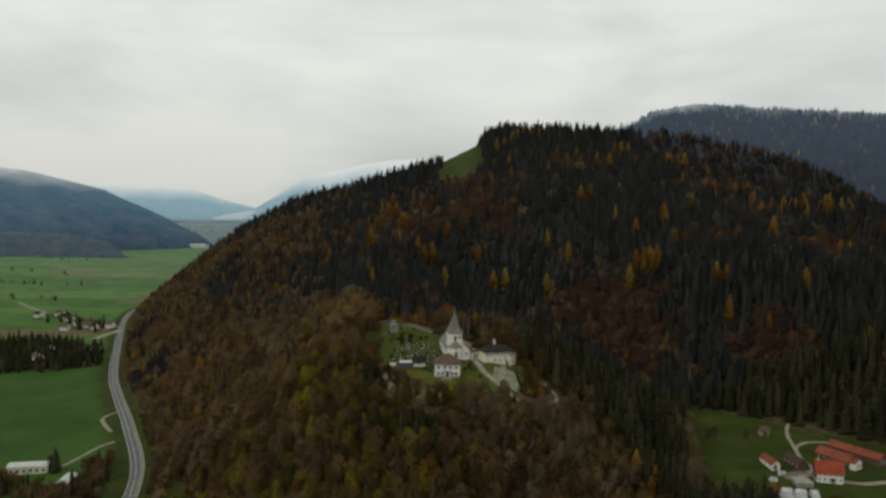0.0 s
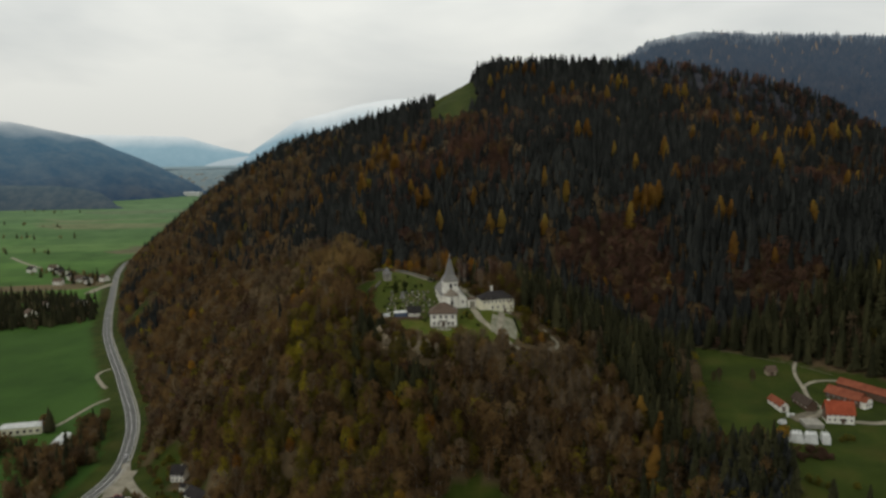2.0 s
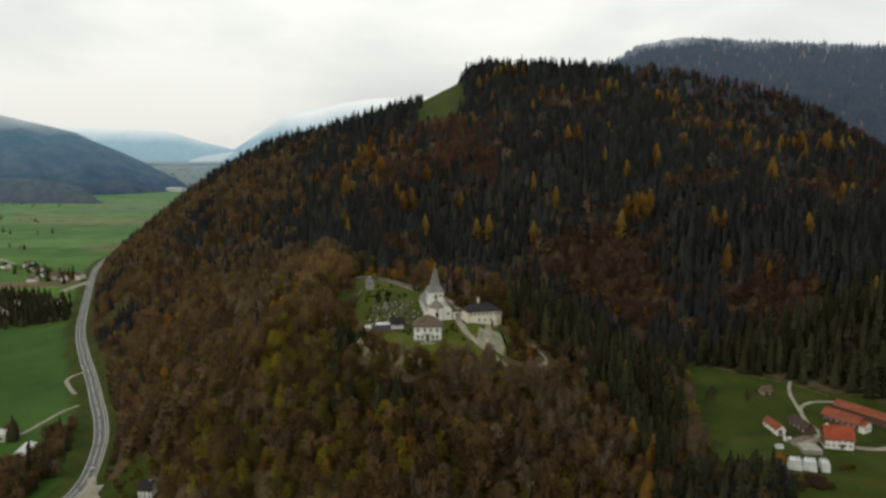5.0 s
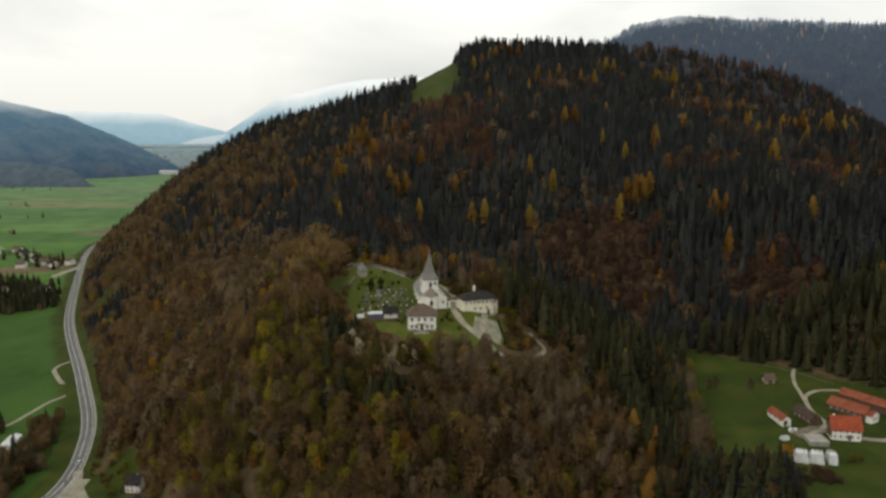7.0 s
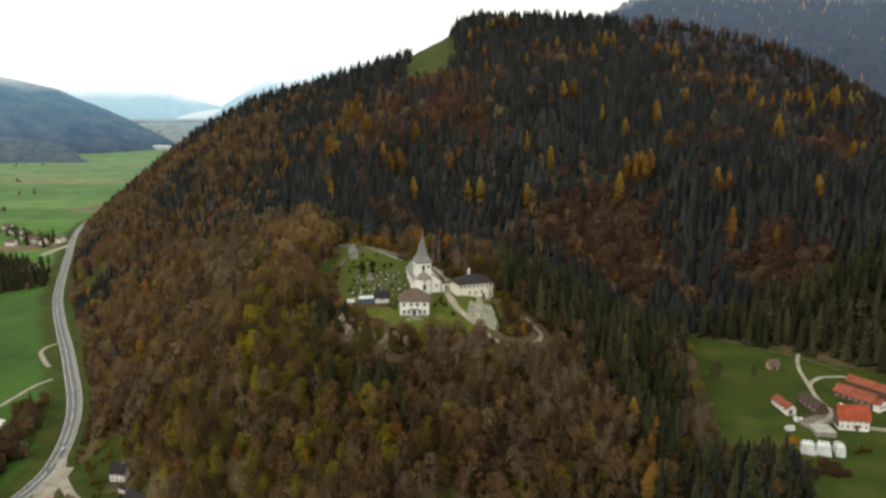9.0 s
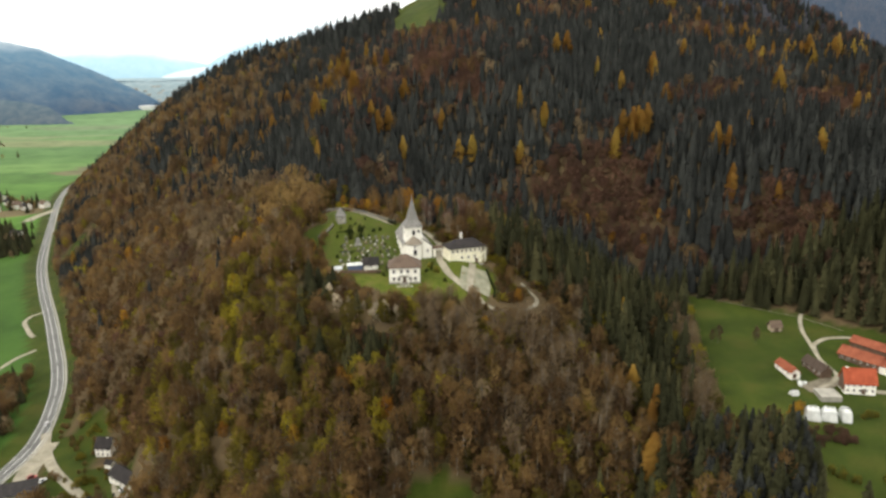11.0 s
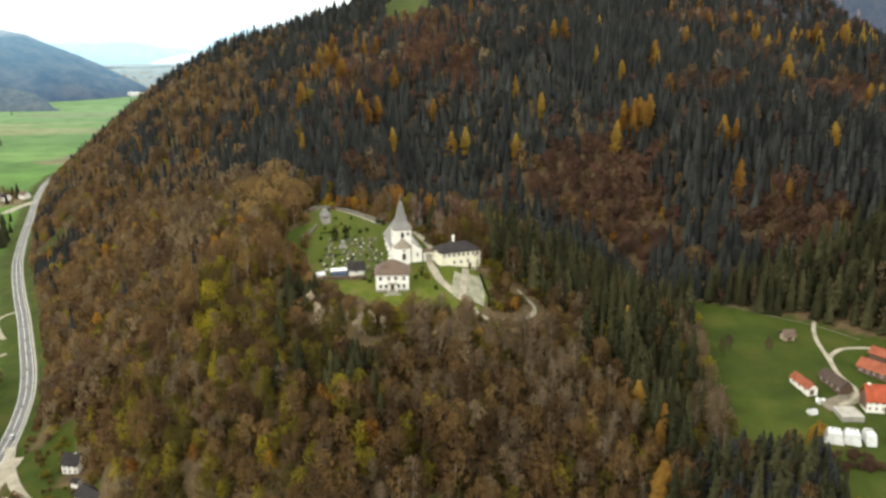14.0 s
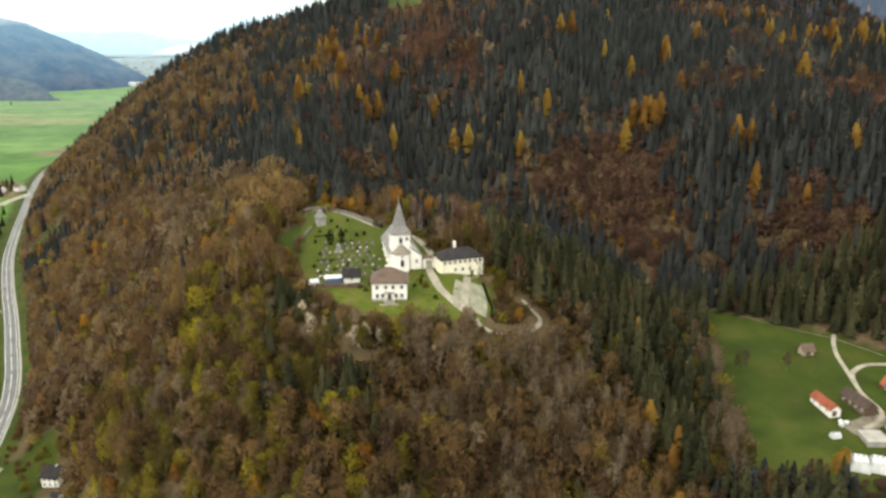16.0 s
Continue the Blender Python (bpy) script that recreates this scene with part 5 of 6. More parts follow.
def graves():
    """Stones, borders and low hedges of the cemetery."""
    r = np.random.RandomState(5)
    kinds = []
    for k in range(5):
        t = thing("grave", "grey gravestone with a planted bordered bed", "grave", pose(0, 0, -50), "graves of the cemetery")
        ww, hh = r.uniform(0.6, 0.95), r.uniform(0.7, 1.25)
        part("headstone", poly([(-ww / 2, 0, -0.3), (ww / 2, 0, -0.3), (ww / 2, 0.22, -0.3), (-ww / 2, 0.22, -0.3), (-ww / 2, 0, hh * 0.8), (ww / 2, 0, hh * 0.8), (ww / 2, 0.22, hh * 0.8), (-ww / 2, 0.22, hh * 0.8), (0, 0, hh), (0, 0.22, hh)],
                               ((3, 2, 1, 0), (0, 1, 5, 8, 4), (2, 3, 7, 9, 6), (1, 2, 6, 5), (3, 0, 4, 7), (5, 6, 9, 8), (7, 4, 8, 9))), (M_STONE, M_FRAME, M_CONCRETE, M_FRAME, M_STONE)[k], t)
        part("border", boxes((-0.7, -1.9, -0.3, -0.58, 0, 0.12), (0.58, -1.9, -0.3, 0.7, 0, 0.12), (-0.58, -1.9, -0.3, 0.58, -1.78, 0.12)), M_OLDSTONE, t)
        bm = bmesh.new()
        for _ in range(9):
            bmesh.ops.create_icosphere(bm, subdivisions=1, radius=r.uniform(0.14, 0.3), matrix=Matrix.Translation((r.uniform(-0.4, 0.4), r.uniform(-1.6, -0.3), 0.08)))
        part("planting", bm, (M_HEDGE, M_OLIVE, M_BEECH)[k % 3], t)
        kinds.append(t)
    n = 0
    for row in range(9):
        for col in range(10):
            x = -28 + col * 2.9 + r.uniform(-0.4, 0.4) + 0.8 * (row % 2)
            y = 17.5 + row * 4.1 + r.uniform(-0.8, 0.8)
            if not inside(np.array([x]), np.array([y]), YARD)[0] or x > -2.2 - 0.16 * (y - 24) or (y < 20.5 and x < -10) or r.uniform() < 0.2 or (abs(x + 21.6) < 3.2 and abs(y - 43) < 5) or x < -33 + 0.05 * y:
                continue
            m = pose(x, y, height(x, y), 0, 0, r.uniform(-14, 14))
            if n < 5:
                kinds[n].matrix_basis = m
            else:
                copy_thing(kinds[r.randint(5)], m)
            n += 1


graves()
mon = thing("grave_monument", "pale stepped stone memorial between evergreen columns", "monument", pose(-21.6, 43, height(-21.6, 43)))
part("plinth", boxes((-1.7, -1.2, -0.6, 1.7, 1.2, 0.5), (-1.3, -0.6, 0.504, 1.3, 0.9, 1.0)), M_STONE, mon)
part("stele", boxes((-0.9, 0.1, 1.004, 0.9, 0.6, 2.9), (-1.1, 0.05, 2.904, 1.1, 0.65, 3.15)), M_STONE, mon)
# ---- paths on the knoll ----
tagged(ribbon("gravel_drive", DRIVE[:7], 3.0, 0.26, M_GRAVEL, step=2.0), "pale gravel drive winding up to the church", "drive", kind="structure")
tagged(ribbon("gravel_track", DRIVE[6:], 1.7, 0.22, M_GRAVEL, step=2.0), "narrow gravel track bending round the brush mound", "track", kind="structure")
tagged(ribbon("gravel_ramp", ((29.4, 18), (28.6, 12), (27.6, 5), (26.7, -2), (26.3, -4)), 2.8, 0.78, M_GRAVEL, step=2.0), "pale gravel ramp to the parish building", "path", kind="structure")
tagged(ribbon("side_apron", ((26.2, 12.5), (25.4, 8), (24.6, 3), (24.8, -2.5)), 3.6, 0.42, M_COURT, step=1.5), "pale gravelled apron between drive and ramp", "yard", kind="structure")
tagged(ribbon("forecourt", ((31.6, 15), (32.2, 10), (32.4, 4), (31.2, -3)), 6.6, 0.5, M_COURT, step=1.5), "grey gravelled forecourt beside the ramp", "yard", kind="structure")
yard_wall("hedge", ((35.4, 17), (36.4, 10), (37.4, 4), (36.6, -2)), 0.7, 0.6, M_HEDGE, "low dark hedge edging the forecourt")

tagged(ribbon("church_path", ((15.2, 27), (16.4, 36), (14, 46), (9, 58)), 2.6, 0.16, M_GRAVEL, step=2.0), "pale path behind the church", "path", kind="structure")
tagged(ribbon("upper_path", ((-41, 90), (-33, 92), (-24, 84.5), (-14, 75), (-6, 67)), 1.3, 0.15, M_GRAVEL, step=2.0), "pale path under the cemetery wall", "path", kind="structure")


def rock(x, y, w, h, seed):
    """A pale limestone outcrop: broken, jagged ribs leaning into the slope."""
    r = np.random.RandomState(seed)
    t = thing("rock_outcrop", "pale broken limestone outcrop on the wooded slope", "rock", pose(x, y, height(x, y) - 0.8, 0, 0, r.uniform(-15, 15)), "rock outcrops")
    for k in range(6):
        bm = bmesh.new()
        bmesh.ops.create_icosphere(bm, subdivisions=3, radius=1)
        s = np.array((w * r.uniform(0.12, 0.24), w * r.uniform(0.2, 0.34), h * r.uniform(0.2, 0.5)))
        c = np.array((w * r.uniform(-0.4, 0.4), w * r.uniform(-0.1, 0.35), h * r.uniform(-0.3, 0.42)))
        off = Vector(r.uniform(0, 50, 3))
        lean = r.uniform(-0.5, 0.5)
        for v in bm.verts:
            p = v.co * 1.7 + off
            d = 0.7 + 0.45 * noise.fractal(p, 0.7, 2.2, 5) + 0.4 * (noise.cell(p * 1.6) - 0.5)
            v.co = Vector((v.co.x * s[0] * d + c[0] + lean * v.co.z * s[2] * 0.5, v.co.y * s[1] * d + c[1], v.co.z * s[2] * d + c[2]))
        part("boulder", bm, M_ROCK, t)


for k, (x, y, w, h) in enumerate(((-28, -6, 7, 8), (-25.5, -11, 7, 8), (-15.5, -16, 8, 10), (-12.5, -20, 7, 9), (-5, -22, 5, 10), (13, -48, 4, 5), (-89, 77, 5, 10), (-70, 60, 3, 4))):
    rock(x, y, w * 1.25, h * 1.35, 40 + k)


def rock_scrub():
    """Low scrub on the thin soil round the rocks."""
    r = np.random.RandomState(77)
    x, y = r.uniform(-38, 6, 260), r.uniform(-44, -11, 260)
    k = ~inside(x, y - 2, YARD)
    for cx, cy in ((-28, -6), (-25.5, -11), (-15.5, -16), (-12.5, -20), (-5, -22)):
        k &= np.hypot(x - cx, y - cy + 1.5) > 3.4
    x, y = x[k], y[k]
    tem = [merged(crown_mesh(r, 60, 0.6, -0.1, 0.17, 4, 0, 0.9)) for _ in range(4)]
    for j, (mat, name, label) in enumerate(((M_OLIVE, "green_scrub", "low green scrub round the pale rocks"), (M_RUST, "brown_scrub", "low brown scrub round the pale rocks"))):
        q = np.arange(len(x)) % 2 == j
        planted(name, tem, np.column_stack([x[q], y[q], terrain(x[q], y[q]) - 0.3, r.uniform(1.6, 3.2, q.sum()), r.uniform(1.0, 1.5, q.sum()), r.uniform(0, 6.28, q.sum())]), (mat, M_BARK), label, "undergrowth")


rock_scrub()

THUJA = [merged(crown_mesh(np.random.RandomState(60 + k), 160, 0.15, -0.05, 0.06, 7, 0.9, 0.6)) for k in range(2)]
single_trees("thuja", THUJA, [(x, y, height(x, y) - 0.2, h, 1.45, 0.3 * x) for x, y, h in ((-25.6, 50.5, 7.5), (-20.9, 50.5, 7.5), (-6.5, 68, 3.2), (-4.8, 66.5, 3.2), (-7.8, 69, 3.0), (-31, 79, 3.6), (11.5, 12, 3.0))], M_HEDGE)
BUSH = [merged(crown_mesh(np.random.RandomState(70 + k), 150, 0.5, -0.1, 0.11, 6, 0.5, 0.6)) for k in range(3)]


def bushes(kind_label, spots, mat):
    for k, (x, y, h) in enumerate(spots):
        v, f, mi = BUSH[k % 3]
        me = raw_mesh("bush", v * h, f, [mat])
        me.attributes.new("rounding", "FLOAT_VECTOR", "POINT").data.foreach_set("vector", rounding_of(v).astype(np.float32).ravel())
        tagged(new("bush", me), kind_label, "bush", "garden bushes").matrix_basis = pose(x, y, height(x, y) - 0.15, 0, 0, 40 * k)


bushes("round dark green garden bush on the grass", ((-9, 8, 1.8), (-11, 10.5, 1.6), (9, 10, 1.9), (-17, 30, 1.6), (-30, 30, 1.8), (-15, 58, 2.0), (-12, 60, 2.0), (-32, 52, 1.8), (-28, 57, 1.6), (16.5, 1.5, 1.9), (12, 18, 1.5), (-20, 62, 1.8), (-27, 25, 1.4), (-22, 27, 1.2), (-13, 24, 1.5), (-24, 34, 1.3), (-11, 33, 1.6), (-19, 38, 1.4), (-29, 41, 1.5), (-14, 45, 1.6), (-31, 61, 1.5), (-24, 66, 1.6), (-9, 41, 1.3), (-17, 52, 1.5), (-27, 72, 1.5), (-20, 74, 1.4), (-34, 80, 1.7)), M_HEDGE)
bushes("brown scrub on the meadow below the silage heaps", [(lr.uniform(136, 150) , lr.uniform(-78, -67), lr.uniform(1.6, 2.8)) for _ in range(34)], M_RUST)
bushes("yellow-green bush on the meadow beside the farm", ((162, -61, 3.0), (164.5, -61.5, 2.6), (159.8, -62, 2.4), (135, -93, 3.4), (138, -95, 3.0), (148, -95, 2.6), (133, -90, 2.8)), M_OLIVE)
HOMES = ((-137, 20), (-122, -8), (-150, -8), (-110, -19), (-116, -26), (-160, 14), (-165, 25))
scrub = [(lr.uniform(-166, -104), lr.uniform(-34, 52), lr.uniform(1.8, 4.2)) for _ in range(170)]
scrub = [q for q in scrub if min(math.hypot(q[0] - a, q[1] - b) for a, b in HOMES) > 8.5 and road_side(q[0], q[1]) > 13 and open_grass(q[0], q[1])]
verge = [(lr.uniform(-240, -150), lr.uniform(40, 240), lr.uniform(1.6, 2.8)) for _ in range(2600)]
verge = [q for q in verge if 9.5 < road_side(q[0], q[1]) < 13.5][:120]
bushes("brown scrub along the verge of the road", verge, M_BEECH)
bushes("yellow-green scrub on the grass above the road", scrub[::2], M_OLIVE)
bushes("brown half-bare scrub on the grass above the road", scrub[1::2], M_BEECH)
bushes("yellow-leaved garden bush beside the rectory", ((13.2, 9.5, 3.0), (10.8, 14.5, 2.4), (29, -9, 3.2), (32.5, -11, 2.6), (20, -10, 2.6), (24.5, 8, 1.2), (42.5, 21, 5.0), (45, 13.5, 4.6), (45.5, 6, 4.2), (43.5, 29, 5.2), (48, 17, 5.0), (41.5, 16, 3.6)), M_OLIVE)
bushes("brown half-bare bush at the lawn's edge", ((41, -2.5, 2.8), (44, -2, 3.0), (47, 0, 3.0), (43, 1, 2.6), (40, 0.5, 2.4), (49, 3, 2.6), (46, 3.5, 2.8), (37, -11.6, 3.6), (39.5, -11.8, 4.2), (42, -11.6, 4.4), (44.5, -10.6, 4.4), (47, -9.2, 4.2), (49.5, -7.4, 3.6), (-35, 20, 4.0), (-37, 28, 4.4), (-38.5, 36, 4.2), (-38.5, 45, 4.6), (-33, 13, 3.6), (-30.5, 7, 3.4), (-36, 24, 3.4), (-34, 16, 3.0), (-38, 52, 4.2), (-24, 4, 3.2), (-28, 9, 3.4), (-13, -6.5, 2.6), (41, 12, 3.4), (41, 4, 3.0), (45, 1, 3.6), (44, 8, 3.8), (47, 5, 3.4)), M_BEECH)


def hedge_rows():
    """Clipped hedges and terraces between the graves."""
    for line, h in ((((-33, 57), (-29, 58), (-25, 58)), 0.5), (((-8, 12), (-7.5, 20), (-6, 26)), 0.8), (((-30, 36), (-25, 36), (-20, 36.5)), 0.45)):
        yard_wall("clipped_hedge", line, h * 0.55, 0.4, M_HEDGE, "clipped dark green hedge in the cemetery")


hedge_rows()
BARE = ((113, -15, 11), (111, -32, 11), (108, -47, 12), (121, 24, 12), (117, 8, 10), (105, -58, 11), (126, 37, 10), (107, -38, 11), (126, 30, 11), (123, 18, 12), (120, 4, 12), (118, -10, 13), (116, -24, 12), (113, -40, 12), (110, -54, 11), (129, 44, 11))
single_trees("twig", BROAD, [(x, y, height(x, y) - 0.3, h, 1.12, 0.7 * x) for x, y, h in BARE], M_TWIG)
single_trees("twig", THIN, [(x, y, height(x, y) - 0.3, h, 0.9, 0.7 * x) for x, y, h in ((133.5, 1.5, 9.5), (148.9, -1, 9.0), (131.5, 3, 7.0))], M_RUST)
single_trees("twig", THIN, [(x, y, height(x, y) - 0.3, h, 0.55, 0.7 * x) for x, y, h in ((163, 44, 17), (74, 6, 16), (72, 2, 17), (70, -1, 15), (78, 14, 15), (66, 8, 16))], M_TWIG)

# ---- the farm ----
farmhouse = house("farmhouse", "white farmhouse with a bright red tiled roof", "house", 168.6, -42.6, -12, 10.8, 6.4, 4.4, 4.4, M_PLASTER, M_REDROOF, over=0.5, rows=(("-y", 5, 1.4, 0.7, 0.9, 8.6), ("-y", 5, 3.5, 0.7, 0.8, 8.6), ("+x", 2, 1.8, 0.9, 1.2, 3)), chimney=((-4.2, 0.3, 4.6),), door=("-y", 1.1, 1.1, 2.1))
part("gable_boards", poly([(-5.46, -3.2, 0.6), (-5.46, 3.2, 0.6), (-5.46, 3.2, 4.3), (-5.46, 0, 8.6), (-5.46, -3.2, 4.3), (-5.38, -3.2, 0.6), (-5.38, 3.2, 0.6), (-5.38, 3.2, 4.3), (-5.38, 0, 8.6), (-5.38, -3.2, 4.3)],
                          ((0, 1, 2, 3, 4), (5, 6, 7, 8, 9), (0, 1, 6, 5), (1, 2, 7, 6), (2, 3, 8, 7), (3, 4, 9, 8), (4, 0, 5, 9))), M_WOOD, farmhouse, "dark timber gable boards")
house("small_barn", "small barn with a faded red roof", "barn", 149.6, -27.3, 95, 11, 3.8, 2.4, 1.6, M_PLASTER, M_PALERED, over=0.4, rows=(("+y", 3, 1.4, 0.8, 0.8, 7),), door=("-x", 0.4, 1.2, 2.0))
house("wooden_barn", "dark weathered timber barn", "barn", 161.6, -26.8, 97, 12, 4.4, 2.6, 2.0, M_WOOD, M_DARKBROWNROOF, over=0.5, rows=(("+y", 4, 1.4, 0.8, 0.7, 9),), door=("-x", 0, 2.4, 2.2))
house("cow_barn", "long timber barn with a wide faded red tiled roof", "barn", 183.4, -21.0, -60, 16, 6.2, 2.8, 2.4, M_WOOD, M_PALERED, over=0.6, rows=(("-y", 6, 1.5, 0.9, 0.8, 13),))
house("barn_annex", "white gabled end house of the cow barn", "house", 188.1, -29.4, -60, 2.6, 5.4, 3.0, 1.7, M_PLASTER, M_PALERED, over=0.25, rows=(("+x", 3, 1.7, 0.7, 1.2, 3.4),))
house("hay_barn", "long barn with a faded red roof behind the cow barn", "barn", 196.0, -15.5, -62, 26, 5.0, 3.0, 1.9, M_WOOD, M_PALERED, over=0.5, rows=(("+x", 2, 1.7, 0.9, 1.4, 2.4),), door=("-x", 0, 2.4, 2.4))
house("hut", "small pale wooden field hut with a dark brown roof", "hut", 163.5, 12.5, 4, 4.4, 3.6, 2.3, 1.9, M_PALEWOOD, M_BROWNROOF, over=0.6, door=("-y", 0, 1.6, 1.9))
house("garage", "low garage with a flat concrete roof", "garage", 155.2, -46.6, -6, 7.2, 7.5, 1.5, 0.25, M_CONCRETE, M_CONCRETE, "hip", 0.1)


def silage(x, y, turn, L, W, h):
    """A heap under a white sheet, held down by a row of old tyres."""
    t = thing("silage_heap", "white sheet-covered silage heap beside the farmyard", "silage heap", pose(x, y, height(x, y) - 0.1, 0, 0, turn), "silage heaps")
    r = np.random.RandomState(int(abs(x * 10)))
    bm = bmesh.new()
    nx, ny = 14, 8
    g = [[bm.verts.new((L * (i / nx - 0.5), W * (j / ny - 0.5), h * (1 - abs(2 * i / nx - 1) ** 9) * (1 - abs(2 * j / ny - 1) ** 8) - 0.3 + r.uniform(-0.08, 0.08))) for j in range(ny + 1)] for i in range(nx + 1)]
    for i in range(nx):
        for j in range(ny):
            bm.faces.new((g[i][j], g[i + 1][j], g[i + 1][j + 1], g[i][j + 1]))
    part("sheet", bm, M_TARP, t)
    for k in range(4):
        bm = bmesh.new()
        bmesh.ops.create_cone(bm, cap_ends=True, segments=12, radius1=0.35, radius2=0.35, depth=0.22, matrix=Matrix.Translation((L * (k / 4 - 0.37), 0, h - 0.18)))
        part("tyre", bm, M_DARKROOF, t)


silage(142.4, -60.0, -24, 5.6, 5.5, 4.2)
silage(147.8, -61.0, -24, 5.6, 5.5, 4.2)
silage(153.4, -61.5, -14, 3.4, 6.5, 4.2)
tagged(ribbon("meadow_track", ((139, 60), (144, 57), (155, 46), (167, 35), (180, 25), (187, 17), (193, 9)), 0.5, 0.15, M_SOIL, step=2.0), "faint gravel track along the forest edge", "track", kind="structure")
silage(144, -44, 10, 3.4, 2.4, 2.2)
tagged(ribbon("farm_track", ((156, -40), (163, -36), (168, -30), (168, -20), (169.5, -12), (172, -2), (175, 10), (179, 20), (183, 27)), 1.7, 0.16, M_GRAVEL, step=2.0), "pale gravel farm track", "track", kind="structure")
tagged(ribbon("farm_track", ((169.5, -12), (172, -5), (176, -1), (181, 2), (188, 2.5), (197, 1)), 2.0, 0.17, M_GRAVEL, step=2.0), "pale gravel farm track curving behind the barns", "track", kind="structure")
tagged(ribbon("farm_yard", ((150, -40), (157, -38), (164, -35), (172, -36)), 7, 0.14, M_SOIL, step=2.0), "trodden gravel farmyard", "yard", kind="structure")
tagged(ribbon("farm_track", ((174, -44), (184, -46), (196, -44), (215, -48)), 3, 0.15, M_GRAVEL, step=2.0), "pale gravel track past the farmhouse", "track", kind="structure")


def bale(x, y, z, w, turn):
    """A wrapped bale: a short drum on its side with rounded rims."""
    t = thing("wrapped_bale", "white wrapped bale lying in the farmyard", "bale", pose(x, y, height(x, y) + w * 0.5 - 0.1, 0, 0, turn), "wrapped bales")
    bm = bmesh.new()
    bmesh.ops.create_cone(bm, cap_ends=True, segments=14, radius1=w * 0.55, radius2=w * 0.55, depth=w, matrix=pose(0, 0, 0, 90))
    bmesh.ops.bevel(bm, geom=[e for e in bm.edges if len(e.link_faces) == 2 and e.calc_face_angle() > 1.0], offset=0.12, segments=2, affect="EDGES")
    part("wrap", bm, M_TARP, t)


for x, y, turn in ((150.2, -36.2, 20), (151.8, -36.8, 60), (149.4, -38.0, 10)):
    bale(x, y, 0, 1.3, turn)


def car(x, y, turn, paint, label):
    """A small parked car: a rounded lower body, a glazed cabin, lamps and four wheels."""
    z = height(x, y) + 0.35
    t = thing("car", label, "car", pose(x, y, z, 0, 0, turn), "cars")
    bm = boxes((-2.1, -0.85, 0.25, 2.1, 0.85, 0.85))
    bmesh.ops.bevel(bm, geom=bm.edges[:], offset=0.16, segments=2, affect="EDGES")
    part("body", bm, paint, t)
    part("cabin", poly([(-1.7, -0.78, 0.82), (0.9, -0.78, 0.82), (0.9, 0.78, 0.82), (-1.7, 0.78, 0.82), (-1.2, -0.62, 1.42), (0.25, -0.62, 1.42), (0.25, 0.62, 1.42), (-1.2, 0.62, 1.42)],
                       ((3, 2, 1, 0), (4, 5, 6, 7), (0, 1, 5, 4), (1, 2, 6, 5), (2, 3, 7, 6), (3, 0, 4, 7))), M_GLASS, t)
    part("roof", boxes((-1.22, -0.64, 1.4, 0.27, 0.64, 1.46)), paint, t)
    for dx in (-1.3, 1.3):
        for dy in (-0.8, 0.8):
            bm = bmesh.new()
            bmesh.ops.create_cone(bm, cap_ends=True, segments=14, radius1=0.32, radius2=0.32, depth=0.2, matrix=pose(dx, dy, 0.3, 90))
            wheel = part("wheel", bm, M_TYRE, t)
            bm = bmesh.new()
            bmesh.ops.create_cone(bm, cap_ends=True, segments=10, radius1=0.19, radius2=0.19, depth=0.06, matrix=pose(dx, dy + (0.1 if dy > 0 else -0.1), 0.3, 90))
            part("rim", bm, M_METAL, wheel)
    for dy in (-0.6, 0.6):
        part("headlight", boxes((2.06, dy - 0.16, 0.55, 2.13, dy + 0.16, 0.7)), M_FRAME, t)


car(-180.5, 54, 105, M_CARPAINT, "white car driving on the main road")
car(-158, 1, 70, M_CARPAINT, "white car parked by the roadside building")
car(-164, 4.5, 20, M_REDPAINT, "red car parked by the roadside building")
car(-118, -12.5, 40, M_CARPAINT, "white car parked at the low house")

# ---- along the main road ----
tagged(ribbon("side_road", ((-177, 46), (-171, 32), (-164, 20), (-156, 9), (-143, -5), (-131, -17), (-116, -34), (-98, -54)), 4.6, 0.3, M_GRAVEL, step=3.0), "pale side road leaving the main road", "road", kind="structure")
tagged(ribbon("junction_apron", ((-171, 36), (-170, 24), (-169, 12), (-167, 3)), 9, 0.26, M_GRAVEL, step=3.0), "pale gravelled apron at the road junction", "yard", kind="structure")
tagged(ribbon("lane", ((-249, 184), (-254, 190), (-262, 202), (-271, 217), (-271, 228), (-266, 233)), 3.0, 0.2, M_GRAVEL, step=3.0), "narrow lane joining the main road", "road", kind="structure")
tagged(ribbon("lane", ((-262, 108), (-252, 118), (-247, 136), (-243, 150), (-236, 160)), 3.2, 0.2, M_GRAVEL, step=3.0), "narrow gravel lane to the works", "road", kind="structure")
tagged(ribbon("house_yard", ((-126, 4), (-122, -8), (-118, -14), (-112, -20)), 6, 0.22, M_GRAVEL, step=2.0), "pale gravel yard beside the low house", "yard", kind="structure")
house("roadside_house", "white house with a dark roof below the slope", "house", -139.5, 24.0, -8, 7.2, 6.4, 4.2, 3.6, M_PLASTER, M_DARKROOF, over=0.45, rows=(("-y", 3, 3.2, 0.8, 1.1, 4.6), ("-y", 3, 1.0, 0.8, 1.1, 4.6)), chimney=((1.5, 0.2, 3.6),))
house("roadside_house", "long low house with a dark slate roof", "house", -119, -4.5, -38, 18, 7.6, 3.2, 3.2, M_PLASTER, M_DARKROOF, over=0.5, rows=(("-y", 5, 1.7, 0.9, 1.2, 13),), chimney=((5, 0.4, 3.6),), z=-84.6)
